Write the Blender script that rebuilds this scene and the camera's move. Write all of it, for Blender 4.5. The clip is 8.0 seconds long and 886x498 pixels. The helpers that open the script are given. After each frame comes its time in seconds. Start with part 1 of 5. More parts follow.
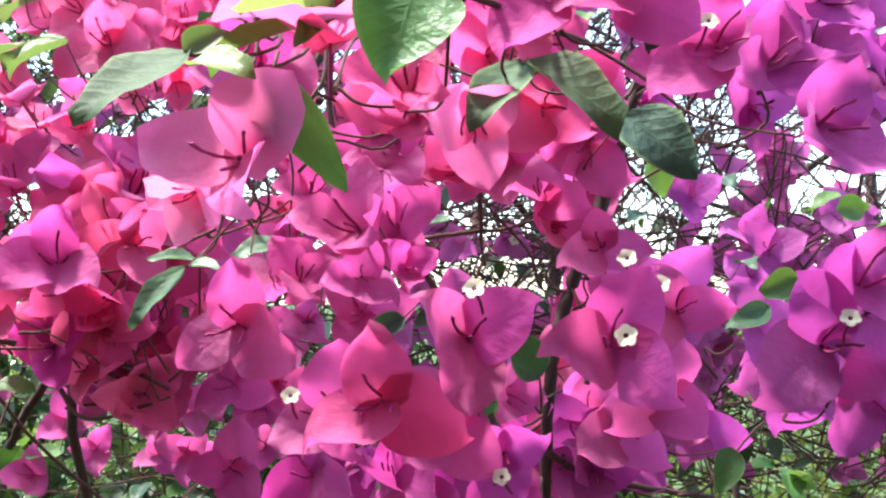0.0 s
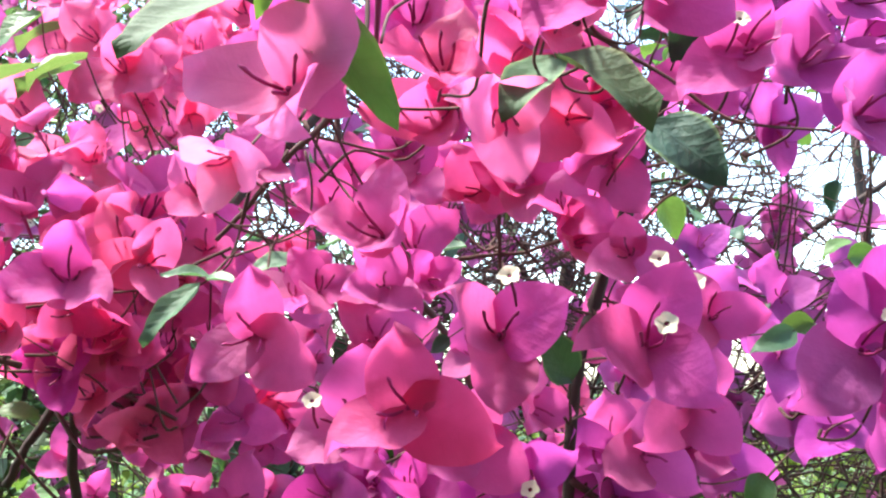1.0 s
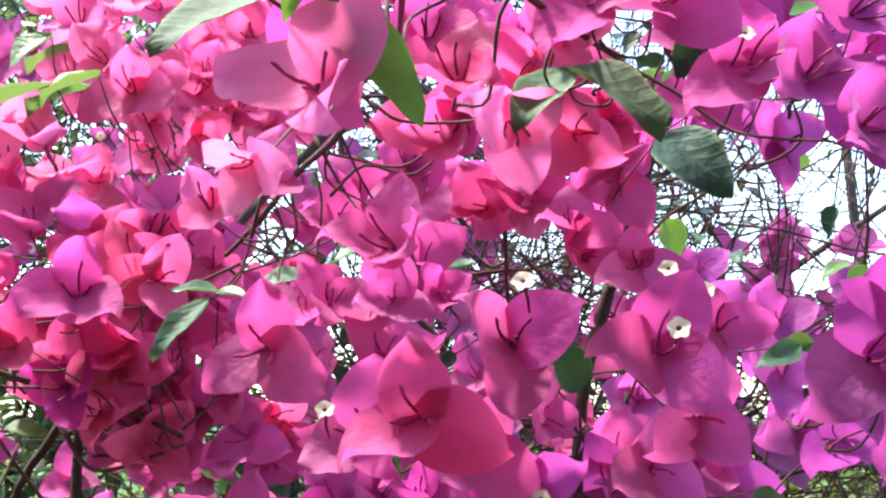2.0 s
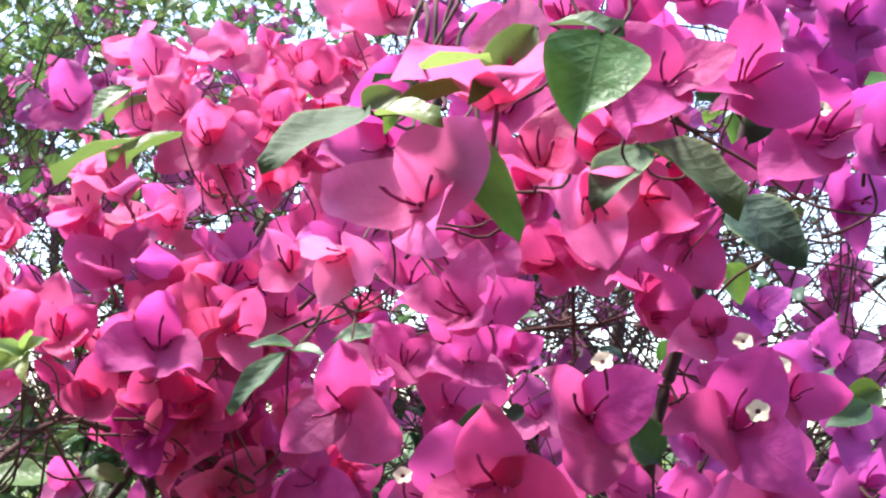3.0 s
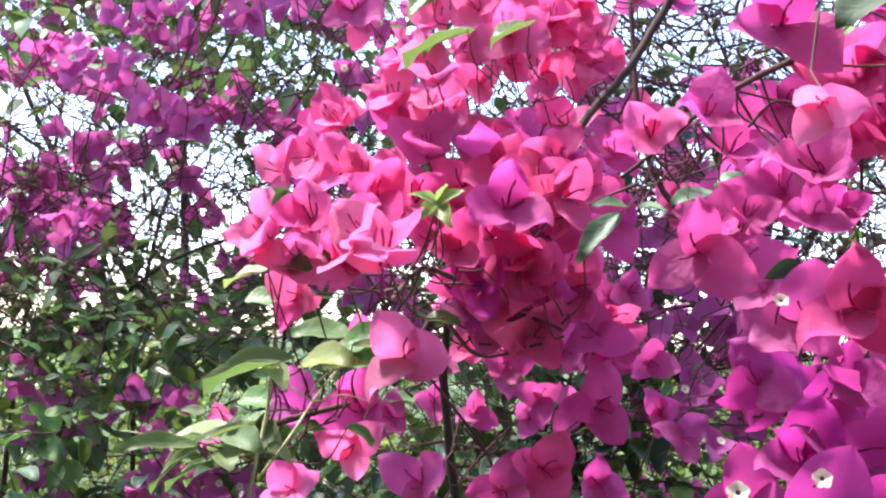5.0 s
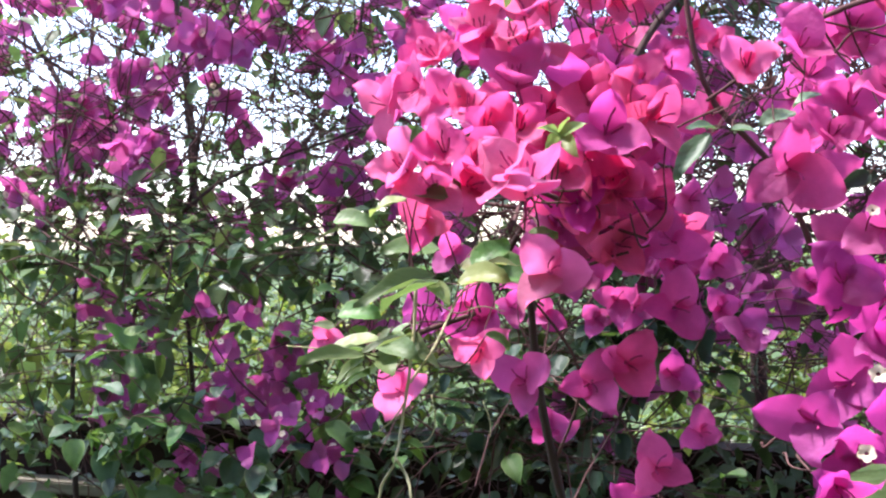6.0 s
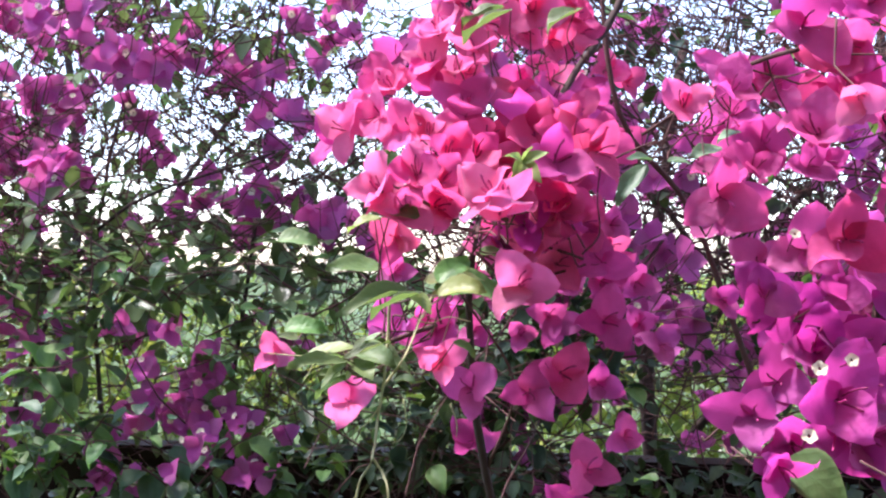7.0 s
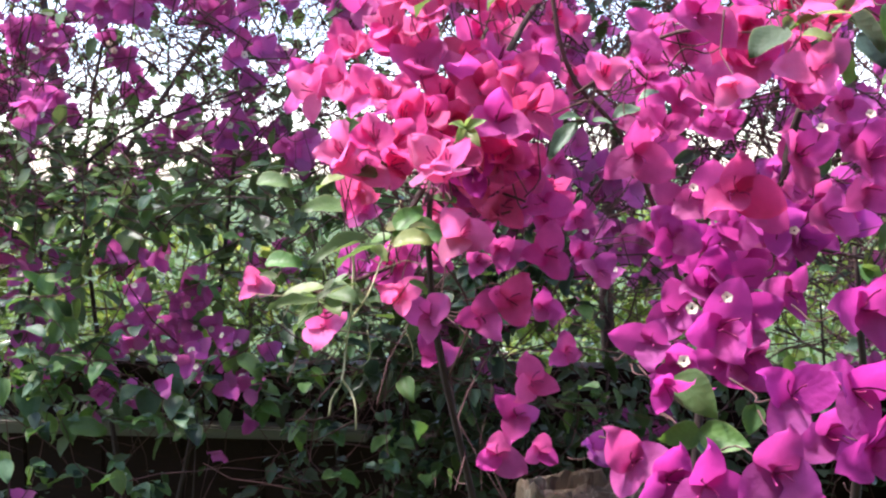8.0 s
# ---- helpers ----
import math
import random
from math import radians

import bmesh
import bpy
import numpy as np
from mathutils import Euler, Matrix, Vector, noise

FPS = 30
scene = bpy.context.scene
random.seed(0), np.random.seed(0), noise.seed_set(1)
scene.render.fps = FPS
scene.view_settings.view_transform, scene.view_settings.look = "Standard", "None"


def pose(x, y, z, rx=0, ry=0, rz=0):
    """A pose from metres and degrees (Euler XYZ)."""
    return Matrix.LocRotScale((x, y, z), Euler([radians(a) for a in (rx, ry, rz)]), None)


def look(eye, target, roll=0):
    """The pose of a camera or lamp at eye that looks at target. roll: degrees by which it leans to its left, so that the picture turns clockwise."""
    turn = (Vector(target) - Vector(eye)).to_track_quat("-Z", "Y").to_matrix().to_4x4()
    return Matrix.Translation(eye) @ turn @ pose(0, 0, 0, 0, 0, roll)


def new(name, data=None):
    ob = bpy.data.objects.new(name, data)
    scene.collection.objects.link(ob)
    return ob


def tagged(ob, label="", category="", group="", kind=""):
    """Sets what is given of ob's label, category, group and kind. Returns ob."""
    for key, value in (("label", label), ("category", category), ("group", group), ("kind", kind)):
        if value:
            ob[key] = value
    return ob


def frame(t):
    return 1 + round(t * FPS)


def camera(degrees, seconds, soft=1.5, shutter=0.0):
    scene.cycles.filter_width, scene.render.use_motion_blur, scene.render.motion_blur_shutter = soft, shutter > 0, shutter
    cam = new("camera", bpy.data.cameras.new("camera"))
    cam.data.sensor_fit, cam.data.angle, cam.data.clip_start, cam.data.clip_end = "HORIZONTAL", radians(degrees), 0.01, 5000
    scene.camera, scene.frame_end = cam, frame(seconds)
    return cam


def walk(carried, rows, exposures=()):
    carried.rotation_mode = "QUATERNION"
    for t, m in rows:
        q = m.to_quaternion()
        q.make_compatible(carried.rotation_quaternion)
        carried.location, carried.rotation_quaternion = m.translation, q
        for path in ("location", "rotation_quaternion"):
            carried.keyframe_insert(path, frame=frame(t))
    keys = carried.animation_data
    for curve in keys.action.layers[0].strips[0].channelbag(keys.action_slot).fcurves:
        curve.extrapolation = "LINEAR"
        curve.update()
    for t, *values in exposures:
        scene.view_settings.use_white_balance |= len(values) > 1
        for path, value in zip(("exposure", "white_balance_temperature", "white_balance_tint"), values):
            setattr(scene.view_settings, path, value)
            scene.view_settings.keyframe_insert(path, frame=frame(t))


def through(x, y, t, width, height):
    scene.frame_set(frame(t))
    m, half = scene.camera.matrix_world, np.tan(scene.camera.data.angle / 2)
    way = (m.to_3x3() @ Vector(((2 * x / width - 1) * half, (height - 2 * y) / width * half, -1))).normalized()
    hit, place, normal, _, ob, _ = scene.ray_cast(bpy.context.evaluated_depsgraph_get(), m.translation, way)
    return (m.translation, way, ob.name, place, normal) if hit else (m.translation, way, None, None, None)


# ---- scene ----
cam = camera(48.3, 8.0, soft=2.3)
PATH = [
    (0, (0.0000, 0.0000, 1.5000), (-0.0000, 1.9973, 1.6047), -0.00),
    (0.5, (0.0013, 0.0072, 1.4844), (-0.0174, 1.9983, 1.6715), -0.15),
    (1, (-0.0126, 0.0116, 1.4708), (-0.0001, 1.9936, 1.7383), 0.27),
    (1.2, (-0.0165, 0.0129, 1.4712), (0.0238, 1.9935, 1.7465), -0.80),
    (2.3, (-0.0199, 0.0071, 1.4599), (-0.0021, 1.9774, 1.8024), 0.44),
    (2.5, (-0.0212, 0.0065, 1.4690), (-0.0108, 1.9780, 1.8052), 0.36),
    (3, (-0.0301, -0.0038, 1.4818), (-0.1041, 1.9626, 1.8393), 1.08),
    (3.5, (-0.0629, -0.0132, 1.4604), (-0.1957, 1.9600, 1.7585), 2.64),
    (4, (-0.0898, -0.0318, 1.4468), (-0.2772, 1.9406, 1.7198), 2.59),
    (4.5, (-0.1285, -0.0627, 1.4490), (-0.3441, 1.9084, 1.7100), 2.07),
    (5, (-0.1627, -0.0891, 1.4403), (-0.3831, 1.8901, 1.6248), 1.98),
    (5.2, (-0.1792, -0.1222, 1.4326), (-0.4106, 1.8588, 1.5819), 2.31),
    (6.3, (-0.2575, -0.1730, 1.4513), (-0.4125, 1.8208, 1.4186), -1.62),
    (6.5, (-0.2734, -0.1859, 1.4424), (-0.3632, 1.8121, 1.4373), -1.19),
    (7, (-0.2934, -0.2182, 1.4411), (-0.2261, 1.7802, 1.4833), 0.23),
    (7.5, (-0.2829, -0.2560, 1.4601), (-0.2371, 1.7434, 1.4376), -0.33),
    (8, (-0.2788, -0.3302, 1.4765), (-0.1722, 1.6611, 1.3237), -0.62),
]
walk(cam, [(t, look(eye, target, roll)) for t, eye, target, roll in PATH],
     [(0, 2.76, 6500, 0), (1.2, 2.92, 6500, -2), (2.5, 2.60, 6500, 5), (3.5, 2.50, 6500, 9), (4, 2.64, 6500, 11), (4.5, 2.55, 6450, 15), (5, 2.58, 6400, 15), (6.3, 2.52, 6350, 21), (8, 2.45, 6350, 22)])

# ---- world, sun ----
world = bpy.data.worlds.new("hazy_sky")
scene.world = world
world.use_nodes = True
SUN_ELEVATION, SUN_AZIMUTH = radians(67), radians(-70)   # azimuth from +y towards +x
wn = world.node_tree.nodes
sky = wn.new("ShaderNodeTexSky")
sky.sky_type, sky.sun_disc = "NISHITA", False
sky.sun_elevation, sky.sun_rotation = SUN_ELEVATION, SUN_AZIMUTH
sky.air_density, sky.dust_density, sky.ozone_density = 1.0, 1.2, 1.0
wn["Background"].inputs["Strength"].default_value = 0.15
world.node_tree.links.new(sky.outputs["Color"], wn["Background"].inputs["Color"])
sun = new("sun", bpy.data.lights.new("sun", "SUN"))
sun.data.energy, sun.data.angle, sun.data.color = 2.6, radians(7.0), (1.0, 0.965, 0.91)
to_sun = Vector((math.sin(SUN_AZIMUTH) * math.cos(SUN_ELEVATION), math.cos(SUN_AZIMUTH) * math.cos(SUN_ELEVATION), math.sin(SUN_ELEVATION)))
sun.matrix_world = look(to_sun * 20, (0, 0, 0))

# ---- materials ----
def nodes_of(name):
    m = bpy.data.materials.new(name)
    m.use_nodes = True
    nt = m.node_tree
    return m, nt, nt.nodes, nt.links, nt.nodes["Principled BSDF"]


def math_node(nt, op, a, b=None):
    n = nt.nodes.new("ShaderNodeMath")
    n.operation = op
    for k, v in enumerate((a, b)):
        if v is None:
            continue
        if isinstance(v, (int, float)):
            n.inputs[k].default_value = v
        else:
            nt.links.new(v, n.inputs[k])
    return n.outputs[0]


def spread(nt, value, low, high):
    n = nt.nodes.new("ShaderNodeMapRange")
    nt.links.new(value, n.inputs["Value"])
    n.inputs["To Min"].default_value, n.inputs["To Max"].default_value = low, high
    return n.outputs["Result"]


def noise_of(nt, coords, scale, detail=3.0):
    n = nt.nodes.new("ShaderNodeTexNoise")
    n.inputs["Scale"].default_value, n.inputs["Detail"].default_value = scale, detail
    nt.links.new(coords, n.inputs["Vector"])
    return n.outputs["Fac"]


def mixed(nt, fac, a, b):
    n = nt.nodes.new("ShaderNodeMix")
    n.data_type = "RGBA"
    if isinstance(fac, (int, float)):
        n.inputs["Factor"].default_value = fac
    else:
        nt.links.new(fac, n.inputs["Factor"])
    for v, k in ((a, "A"), (b, "B")):
        s = [i for i in n.inputs if i.name == k and i.type == "RGBA"][0]
        if isinstance(v, tuple):
            s.default_value = (*v, 1)
        else:
            nt.links.new(v, s)
    return [o for o in n.outputs if o.type == "RGBA"][0]


def blade_material(name, face, deep, through, clear=0.4, rough=0.5, vein=0.25, per="object", hue=0.02, ribs=26.0):
    """A thin blade (bract or leaf): colour with veins, light passing through."""
    m, nt, ns, ln, p = nodes_of(name)
    co = ns.new("ShaderNodeTexCoord")
    rnd = ns.new("ShaderNodeObjectInfo").outputs["Random"] if per == "object" else ns.new("ShaderNodeNewGeometry").outputs["Random Per Island"]
    base = mixed(nt, spread(nt, noise_of(nt, co.outputs["Object"], 2.2 if per == "object" else 60.0), -0.6, 1.6), face, deep)
    bump = ns.new("ShaderNodeBump")
    bump.inputs["Strength"].default_value = 0.14 if ribs > 20 else 0.12
    if per == "object":
        bump.inputs["Distance"].default_value = 0.03
        sep = ns.new("ShaderNodeSeparateXYZ")
        ln.new(co.outputs["Generated"], sep.inputs[0])
        side = math_node(nt, "ABSOLUTE", math_node(nt, "SUBTRACT", sep.outputs[0], 0.5))
        mid = math_node(nt, "SUBTRACT", 1.0, math_node(nt, "MINIMUM", math_node(nt, "MULTIPLY", side, 36.0), 1.0))
        wob = math_node(nt, "MULTIPLY", noise_of(nt, co.outputs["Object"], 4.0), 0.12)
        arg = math_node(nt, "ADD", math_node(nt, "SUBTRACT", sep.outputs[1], math_node(nt, "MULTIPLY", side, 0.8)), wob)
        lines = math_node(nt, "MULTIPLY", mid, vein)
        rib = math_node(nt, "MULTIPLY", math_node(nt, "POWER", math_node(nt, "ABSOLUTE", math_node(nt, "COSINE", math_node(nt, "MULTIPLY", arg, ribs))), 14.0), vein * 0.6)
        lines = math_node(nt, "MAXIMUM", lines, rib)
        base = mixed(nt, lines, base, deep)
        if ribs < 20:   # leaves have a paler margin
            half = math_node(nt, "POWER", math_node(nt, "SINE", math_node(nt, "MULTIPLY", math_node(nt, "POWER", sep.outputs[1], 0.68), math.pi)), 0.72)
            rim = math_node(nt, "DIVIDE", math_node(nt, "MULTIPLY", side, 2.0), math_node(nt, "MAXIMUM", half, 0.05))
            rim = math_node(nt, "MULTIPLY", math_node(nt, "MAXIMUM", math_node(nt, "SUBTRACT", math_node(nt, "MINIMUM", rim, 1.0), 0.84), 0.0), 4.0)
            base = mixed(nt, rim, base, (0.24, 0.30, 0.12))
        crumple = math_node(nt, "ADD", noise_of(nt, co.outputs["Object"], 7.0, 4.0), math_node(nt, "MULTIPLY", lines, 0.6))
        ln.new(crumple, bump.inputs["Height"])
    else:
        bump.inputs["Distance"].default_value = 0.002
        ln.new(noise_of(nt, co.outputs["Object"], 220.0), bump.inputs["Height"])
    hs = ns.new("ShaderNodeHueSaturation")
    ln.new(base, hs.inputs["Color"])
    ln.new(spread(nt, rnd, 0.5 - hue, 0.5 + hue), hs.inputs["Hue"])
    ln.new(spread(nt, math_node(nt, "FRACT", math_node(nt, "MULTIPLY", rnd, 7.31)), 0.72, 1.18), hs.inputs["Value"])
    ln.new(spread(nt, math_node(nt, "FRACT", math_node(nt, "MULTIPLY", rnd, 3.7)), 0.88, 1.05), hs.inputs["Saturation"])
    ln.new(hs.outputs["Color"], p.inputs["Base Color"])
    p.inputs["Roughness"].default_value = rough
    p.inputs["Specular IOR Level"].default_value = 0.22
    ln.new(bump.outputs["Normal"], p.inputs["Normal"])
    tr = ns.new("ShaderNodeBsdfTranslucent")
    hs2 = ns.new("ShaderNodeHueSaturation")
    hs2.inputs["Color"].default_value = (*through, 1)
    ln.new(spread(nt, rnd, 0.5 - hue, 0.5 + hue), hs2.inputs["Hue"])
    tcol = mixed(nt, 0.35, hs2.outputs["Color"], hs.outputs["Color"])
    ln.new(tcol, tr.inputs["Color"])
    ms = ns.new("ShaderNodeMixShader")
    ms.inputs[0].default_value = clear
    ln.new(p.outputs[0], ms.inputs[1])
    ln.new(tr.outputs[0], ms.inputs[2])
    ln.new(ms.outputs[0], ns["Material Output"].inputs["Surface"])
    return m


def solid_material(name, a, b, scale, rough=0.7, bump=0.3, distance=0.002, stretch=None, metal=0.0):
    m, nt, ns, ln, p = nodes_of(name)
    co = ns.new("ShaderNodeTexCoord").outputs["Object"]
    if stretch:
        mp = ns.new("ShaderNodeMapping")
        mp.inputs["Scale"].default_value = stretch
        ln.new(co, mp.inputs["Vector"])
        co = mp.outputs["Vector"]
    n1, n2 = noise_of(nt, co, scale, 6.0), noise_of(nt, co, scale * 0.17, 2.0)
    f = math_node(nt, "ADD", math_node(nt, "MULTIPLY", n1, 1.1), math_node(nt, "MULTIPLY", n2, 0.9))
    ln.new(mixed(nt, spread(nt, f, -0.8, 1.2), a, b), p.inputs["Base Color"])
    p.inputs["Roughness"].default_value, p.inputs["Metallic"].default_value = rough, metal
    p.inputs["Specular IOR Level"].default_value = 0.2
    bu = ns.new("ShaderNodeBump")
    bu.inputs["Strength"].default_value, bu.inputs["Distance"].default_value = bump, distance
    ln.new(n1, bu.inputs["Height"])
    ln.new(bu.outputs["Normal"], p.inputs["Normal"])
    return m


ROSE = blade_material("bract_rose", (0.73, 0.10, 0.31), (0.56, 0.06, 0.22), (0.85, 0.10, 0.29), 0.52, 0.7, 0.2, hue=0.008)
# paler tone for blooms in the sun: sunlight put into the bract colour
PINK = blade_material("bract_pink", (0.81, 0.18, 0.42), (0.65, 0.10, 0.31), (0.90, 0.17, 0.38), 0.54, 0.7, 0.2, hue=0.01)
MAGENTA = blade_material("bract_magenta", (0.62, 0.09, 0.35), (0.46, 0.055, 0.255), (0.76, 0.09, 0.35), 0.52, 0.7, 0.2, hue=0.012)
CRIMSON = blade_material("bract_crimson", (0.64, 0.065, 0.265), (0.48, 0.038, 0.18), (0.76, 0.065, 0.26), 0.52, 0.7, 0.2, hue=0.008)
FUCHSIA = blade_material("bract_fuchsia", (0.48, 0.055, 0.315), (0.35, 0.032, 0.23), (0.62, 0.055, 0.325), 0.52, 0.7, 0.2, hue=0.01)
# tone for right-hand blooms: the lens's violet cast put into the bract colour
VIOLET = blade_material("bract_violet", (0.51, 0.088, 0.405), (0.37, 0.05, 0.29), (0.65, 0.088, 0.415), 0.5, 0.7, 0.18, hue=0.012)
MASS_BRACT = blade_material("bract_far", (0.55, 0.12, 0.37), (0.41, 0.075, 0.275), (0.69, 0.115, 0.39), 0.45, 0.7, per="island", hue=0.02)
GREEN = blade_material("leaf_green", (0.11, 0.20, 0.06), (0.055, 0.12, 0.035), (0.22, 0.40, 0.055), 0.26, 0.42, 0.4, ribs=18)
DARK = blade_material("leaf_dark", (0.045, 0.085, 0.055), (0.025, 0.05, 0.032), (0.05, 0.11, 0.03), 0.14, 0.45, 0.35, ribs=18)
PALE = blade_material("leaf_pale", (0.10, 0.15, 0.055), (0.065, 0.10, 0.035), (0.24, 0.38, 0.08), 0.28, 0.5, 0.4, ribs=18)
YOUNG = blade_material("leaf_young", (0.25, 0.31, 0.10), (0.16, 0.21, 0.055), (0.40, 0.54, 0.12), 0.36, 0.42, 0.4, ribs=18)
SAGE = blade_material("leaf_sage", (0.065, 0.115, 0.055), (0.042, 0.078, 0.038), (0.13, 0.26, 0.06), 0.22, 0.68, 0.4, ribs=18)
BLUISH = blade_material("leaf_bluish", (0.125, 0.22, 0.12), (0.07, 0.125, 0.07), (0.16, 0.32, 0.10), 0.25, 0.45, 0.4, ribs=18)
MASS_LEAF = blade_material("leaf_far", (0.13, 0.20, 0.085), (0.07, 0.11, 0.048), (0.21, 0.34, 0.08), 0.28, 0.3, per="island", hue=0.03)
# darker copy of the far leaf: shade put into its colour
MASS_SHADED = blade_material("leaf_far_shaded", (0.06, 0.09, 0.04), (0.03, 0.048, 0.02), (0.10, 0.15, 0.03), 0.2, 0.4, per="island", hue=0.03)
# lighter, yellower copy of the far leaf: sunlight put into its colour
MASS_SUNLIT = blade_material("leaf_far_sunlit_tone", (0.22, 0.29, 0.06), (0.09, 0.14, 0.03), (0.42, 0.52, 0.09), 0.36, 0.24, per="island", hue=0.03)
TUBE = solid_material("floret_tube", (0.30, 0.02, 0.12), (0.2, 0.015, 0.08), 3.0, 0.55, 0.2, 0.01)
TUBE_SOFT = solid_material("floret_tube_soft", (0.45, 0.035, 0.20), (0.34, 0.03, 0.15), 3.0, 0.6, 0.2, 0.01)
CREAM = blade_material("floret_cream", (0.86, 0.76, 0.60), (0.84, 0.70, 0.46), (0.9, 0.8, 0.62), 0.3, 0.6, per="island", hue=0.0)
THROAT = solid_material("floret_throat", (0.16, 0.12, 0.03), (0.08, 0.06, 0.02), 5.0, 0.7, 0.1, 0.01)
BARK = solid_material("bark", (0.020, 0.013, 0.013), (0.055, 0.036, 0.032), 160.0, 0.85, 0.6, 0.001, (1, 1, 0.3))
TWIG = solid_material("twig_bark", (0.045, 0.020, 0.020), (0.09, 0.045, 0.042), 200.0, 0.9, 0.4, 0.0006)
GREEN_TWIG = solid_material("green_twig", (0.30, 0.26, 0.10), (0.40, 0.38, 0.20), 150.0, 0.6, 0.3, 0.0005)
FENCE = solid_material("fence_paint", (0.034, 0.011, 0.006), (0.014, 0.0045, 0.003), 40.0, 0.85, 0.4, 0.002, (1, 1, 6))
RAIL = solid_material("rail_wood", (0.26, 0.25, 0.20), (0.13, 0.12, 0.09), 50.0, 0.8, 0.6, 0.003, (0.2, 4, 4))
POST = solid_material("post_wood", (0.46, 0.38, 0.26), (0.09, 0.065, 0.04), 90.0, 0.85, 0.8, 0.003, (3, 3, 0.4))
WALL = solid_material("plaster", (0.34, 0.31, 0.27), (0.27, 0.25, 0.21), 12.0, 0.9, 0.3, 0.003)
LAWN = solid_material("lawn", (0.065, 0.115, 0.022), (0.035, 0.06, 0.014), 9.0, 0.9, 0.9, 0.03)

# ---- building blocks ----
def link_mesh(name, verts, faces, mats, parent=None, smooth=True, slots=None):
    me = bpy.data.meshes.new(name)
    me.from_pydata(verts, [], faces)
    for m in mats:
        me.materials.append(m)
    if smooth:
        me.polygons.foreach_set("use_smooth", [True] * len(me.polygons))
    if slots is not None:
        me.polygons.foreach_set("material_index", slots)
    me.update()
    return me


def part(name, me, parent, local=None, label=""):
    ob = new(name, me)
    ob.parent = parent
    if local is not None:
        ob.matrix_local = local
    if label:
        ob["label"] = label
    return ob


def blade(width, across, along, peak, power, cordate, cup, bend, wave, seed):
    """A unit-long blade along +y, inner face +z: verts and faces."""
    r = random.Random(seed)
    ph, ph2 = r.uniform(0, 6.28), r.uniform(0, 6.28)
    twist = r.uniform(-0.25, 0.25)
    verts, faces = [], []
    for i in range(along + 1):
        v = i / along
        hw = 0.5 * width * max(0.02, math.sin(math.pi * min(0.999, v) ** peak)) ** power
        hw *= (1 - v ** 8) ** 0.3 if v < 1 else 0
        if i == along:
            hw = 0.004
        for j in range(across + 1):
            u = 2 * j / across - 1
            x = hw * u
            y = v - cordate * abs(u) ** 1.5 * (1 - v) ** 2
            z = cup * u * u * width * math.sin(math.pi * min(1, v + 0.12)) + bend * v * v + twist * u * v * width
            z += wave * (abs(u) ** 1.5) * (math.sin(9 * v + ph + (1.3 if u > 0 else 0)) + 0.45 * math.sin(19 * v + ph2 + 2 * u)) + 0.4 * wave * math.sin(4 * v + ph2)
            z -= 0.03 * (1 - abs(u)) ** 4 * math.sin(math.pi * v)
            verts.append((x, y, z))
    n = across + 1
    for i in range(along):
        for j in range(across):
            faces.append((i * n + j, i * n + j + 1, (i + 1) * n + j + 1, (i + 1) * n + j))
    return verts, faces


def tube(points, radii, sides=6, cap=True):
    """A tapering tube through points: verts and faces."""
    pts = [Vector(p) for p in points]
    verts, faces = [], []
    up = Vector((0.31, 0.2, 0.93))
    for i, p in enumerate(pts):
        d = (pts[min(i + 1, len(pts) - 1)] - pts[max(i - 1, 0)]).normalized()
        a = d.cross(up)
        a = a.normalized() if a.length > 1e-3 else d.orthogonal().normalized()
        b = d.cross(a)
        for k in range(sides):
            t = 2 * math.pi * k / sides
            verts.append(tuple(p + (a * math.cos(t) + b * math.sin(t)) * radii[i]))
    for i in range(len(pts) - 1):
        for k in range(sides):
            k2 = (k + 1) % sides
            faces.append((i * sides + k, i * sides + k2, (i + 1) * sides + k2, (i + 1) * sides + k))
    if cap:
        faces.append(tuple(range(sides))[::-1])
        faces.append(tuple(range((len(pts) - 1) * sides, len(pts) * sides)))
    return verts, faces


def joined(pieces):
    verts, faces = [], []
    for v, f in pieces:
        o = len(verts)
        verts += v
        faces += [tuple(i + o for i in q) for q in f]
    return verts, faces


def smooth_path(points, steps=5):
    """Catmull-Rom through the points."""
    p = [Vector(q) for q in points]
    p = [2 * p[0] - p[1]] + p + [2 * p[-1] - p[-2]]
    out = []
    for i in range(1, len(p) - 2):
        for s in range(steps):
            t = s / steps
            a, b, c, d = p[i - 1], p[i], p[i + 1], p[i + 2]
            out.append(0.5 * (2 * b + (c - a) * t + (2 * a - 5 * b + 4 * c - d) * t * t + (3 * b - a - 3 * c + d) * t ** 3))
    out.append(p[-2])
    return out


def scattered(name, base, mats, places, turns, sizes, parent, label):
    """Many small blades joined into one mesh of kind stuff."""
    bv, bf = np.array(base[0]), base[1]
    n, k = len(places), len(bv)
    vs = np.einsum("nij,kj->nki", np.array(turns) * np.array(sizes)[:, None, None], bv) + np.array(places)[:, None, :]
    faces = [tuple(i + o * k for i in q) for o in range(n) for q in bf]
    me = link_mesh(name, vs.reshape(-1, 3).tolist(), faces, mats)
    ob = new(name, me)
    if parent:
        ob.parent = parent
    tagged(ob, label, kind="stuff")
    return ob


def frame_of(axis, side=(1, 0, 0)):
    z = Vector(axis).normalized()
    x = Vector(side) - z * Vector(side).dot(z)
    x = x.normalized() if x.length > 0.05 else z.orthogonal().normalized()
    return Matrix((x, z.cross(x), z)).transposed()


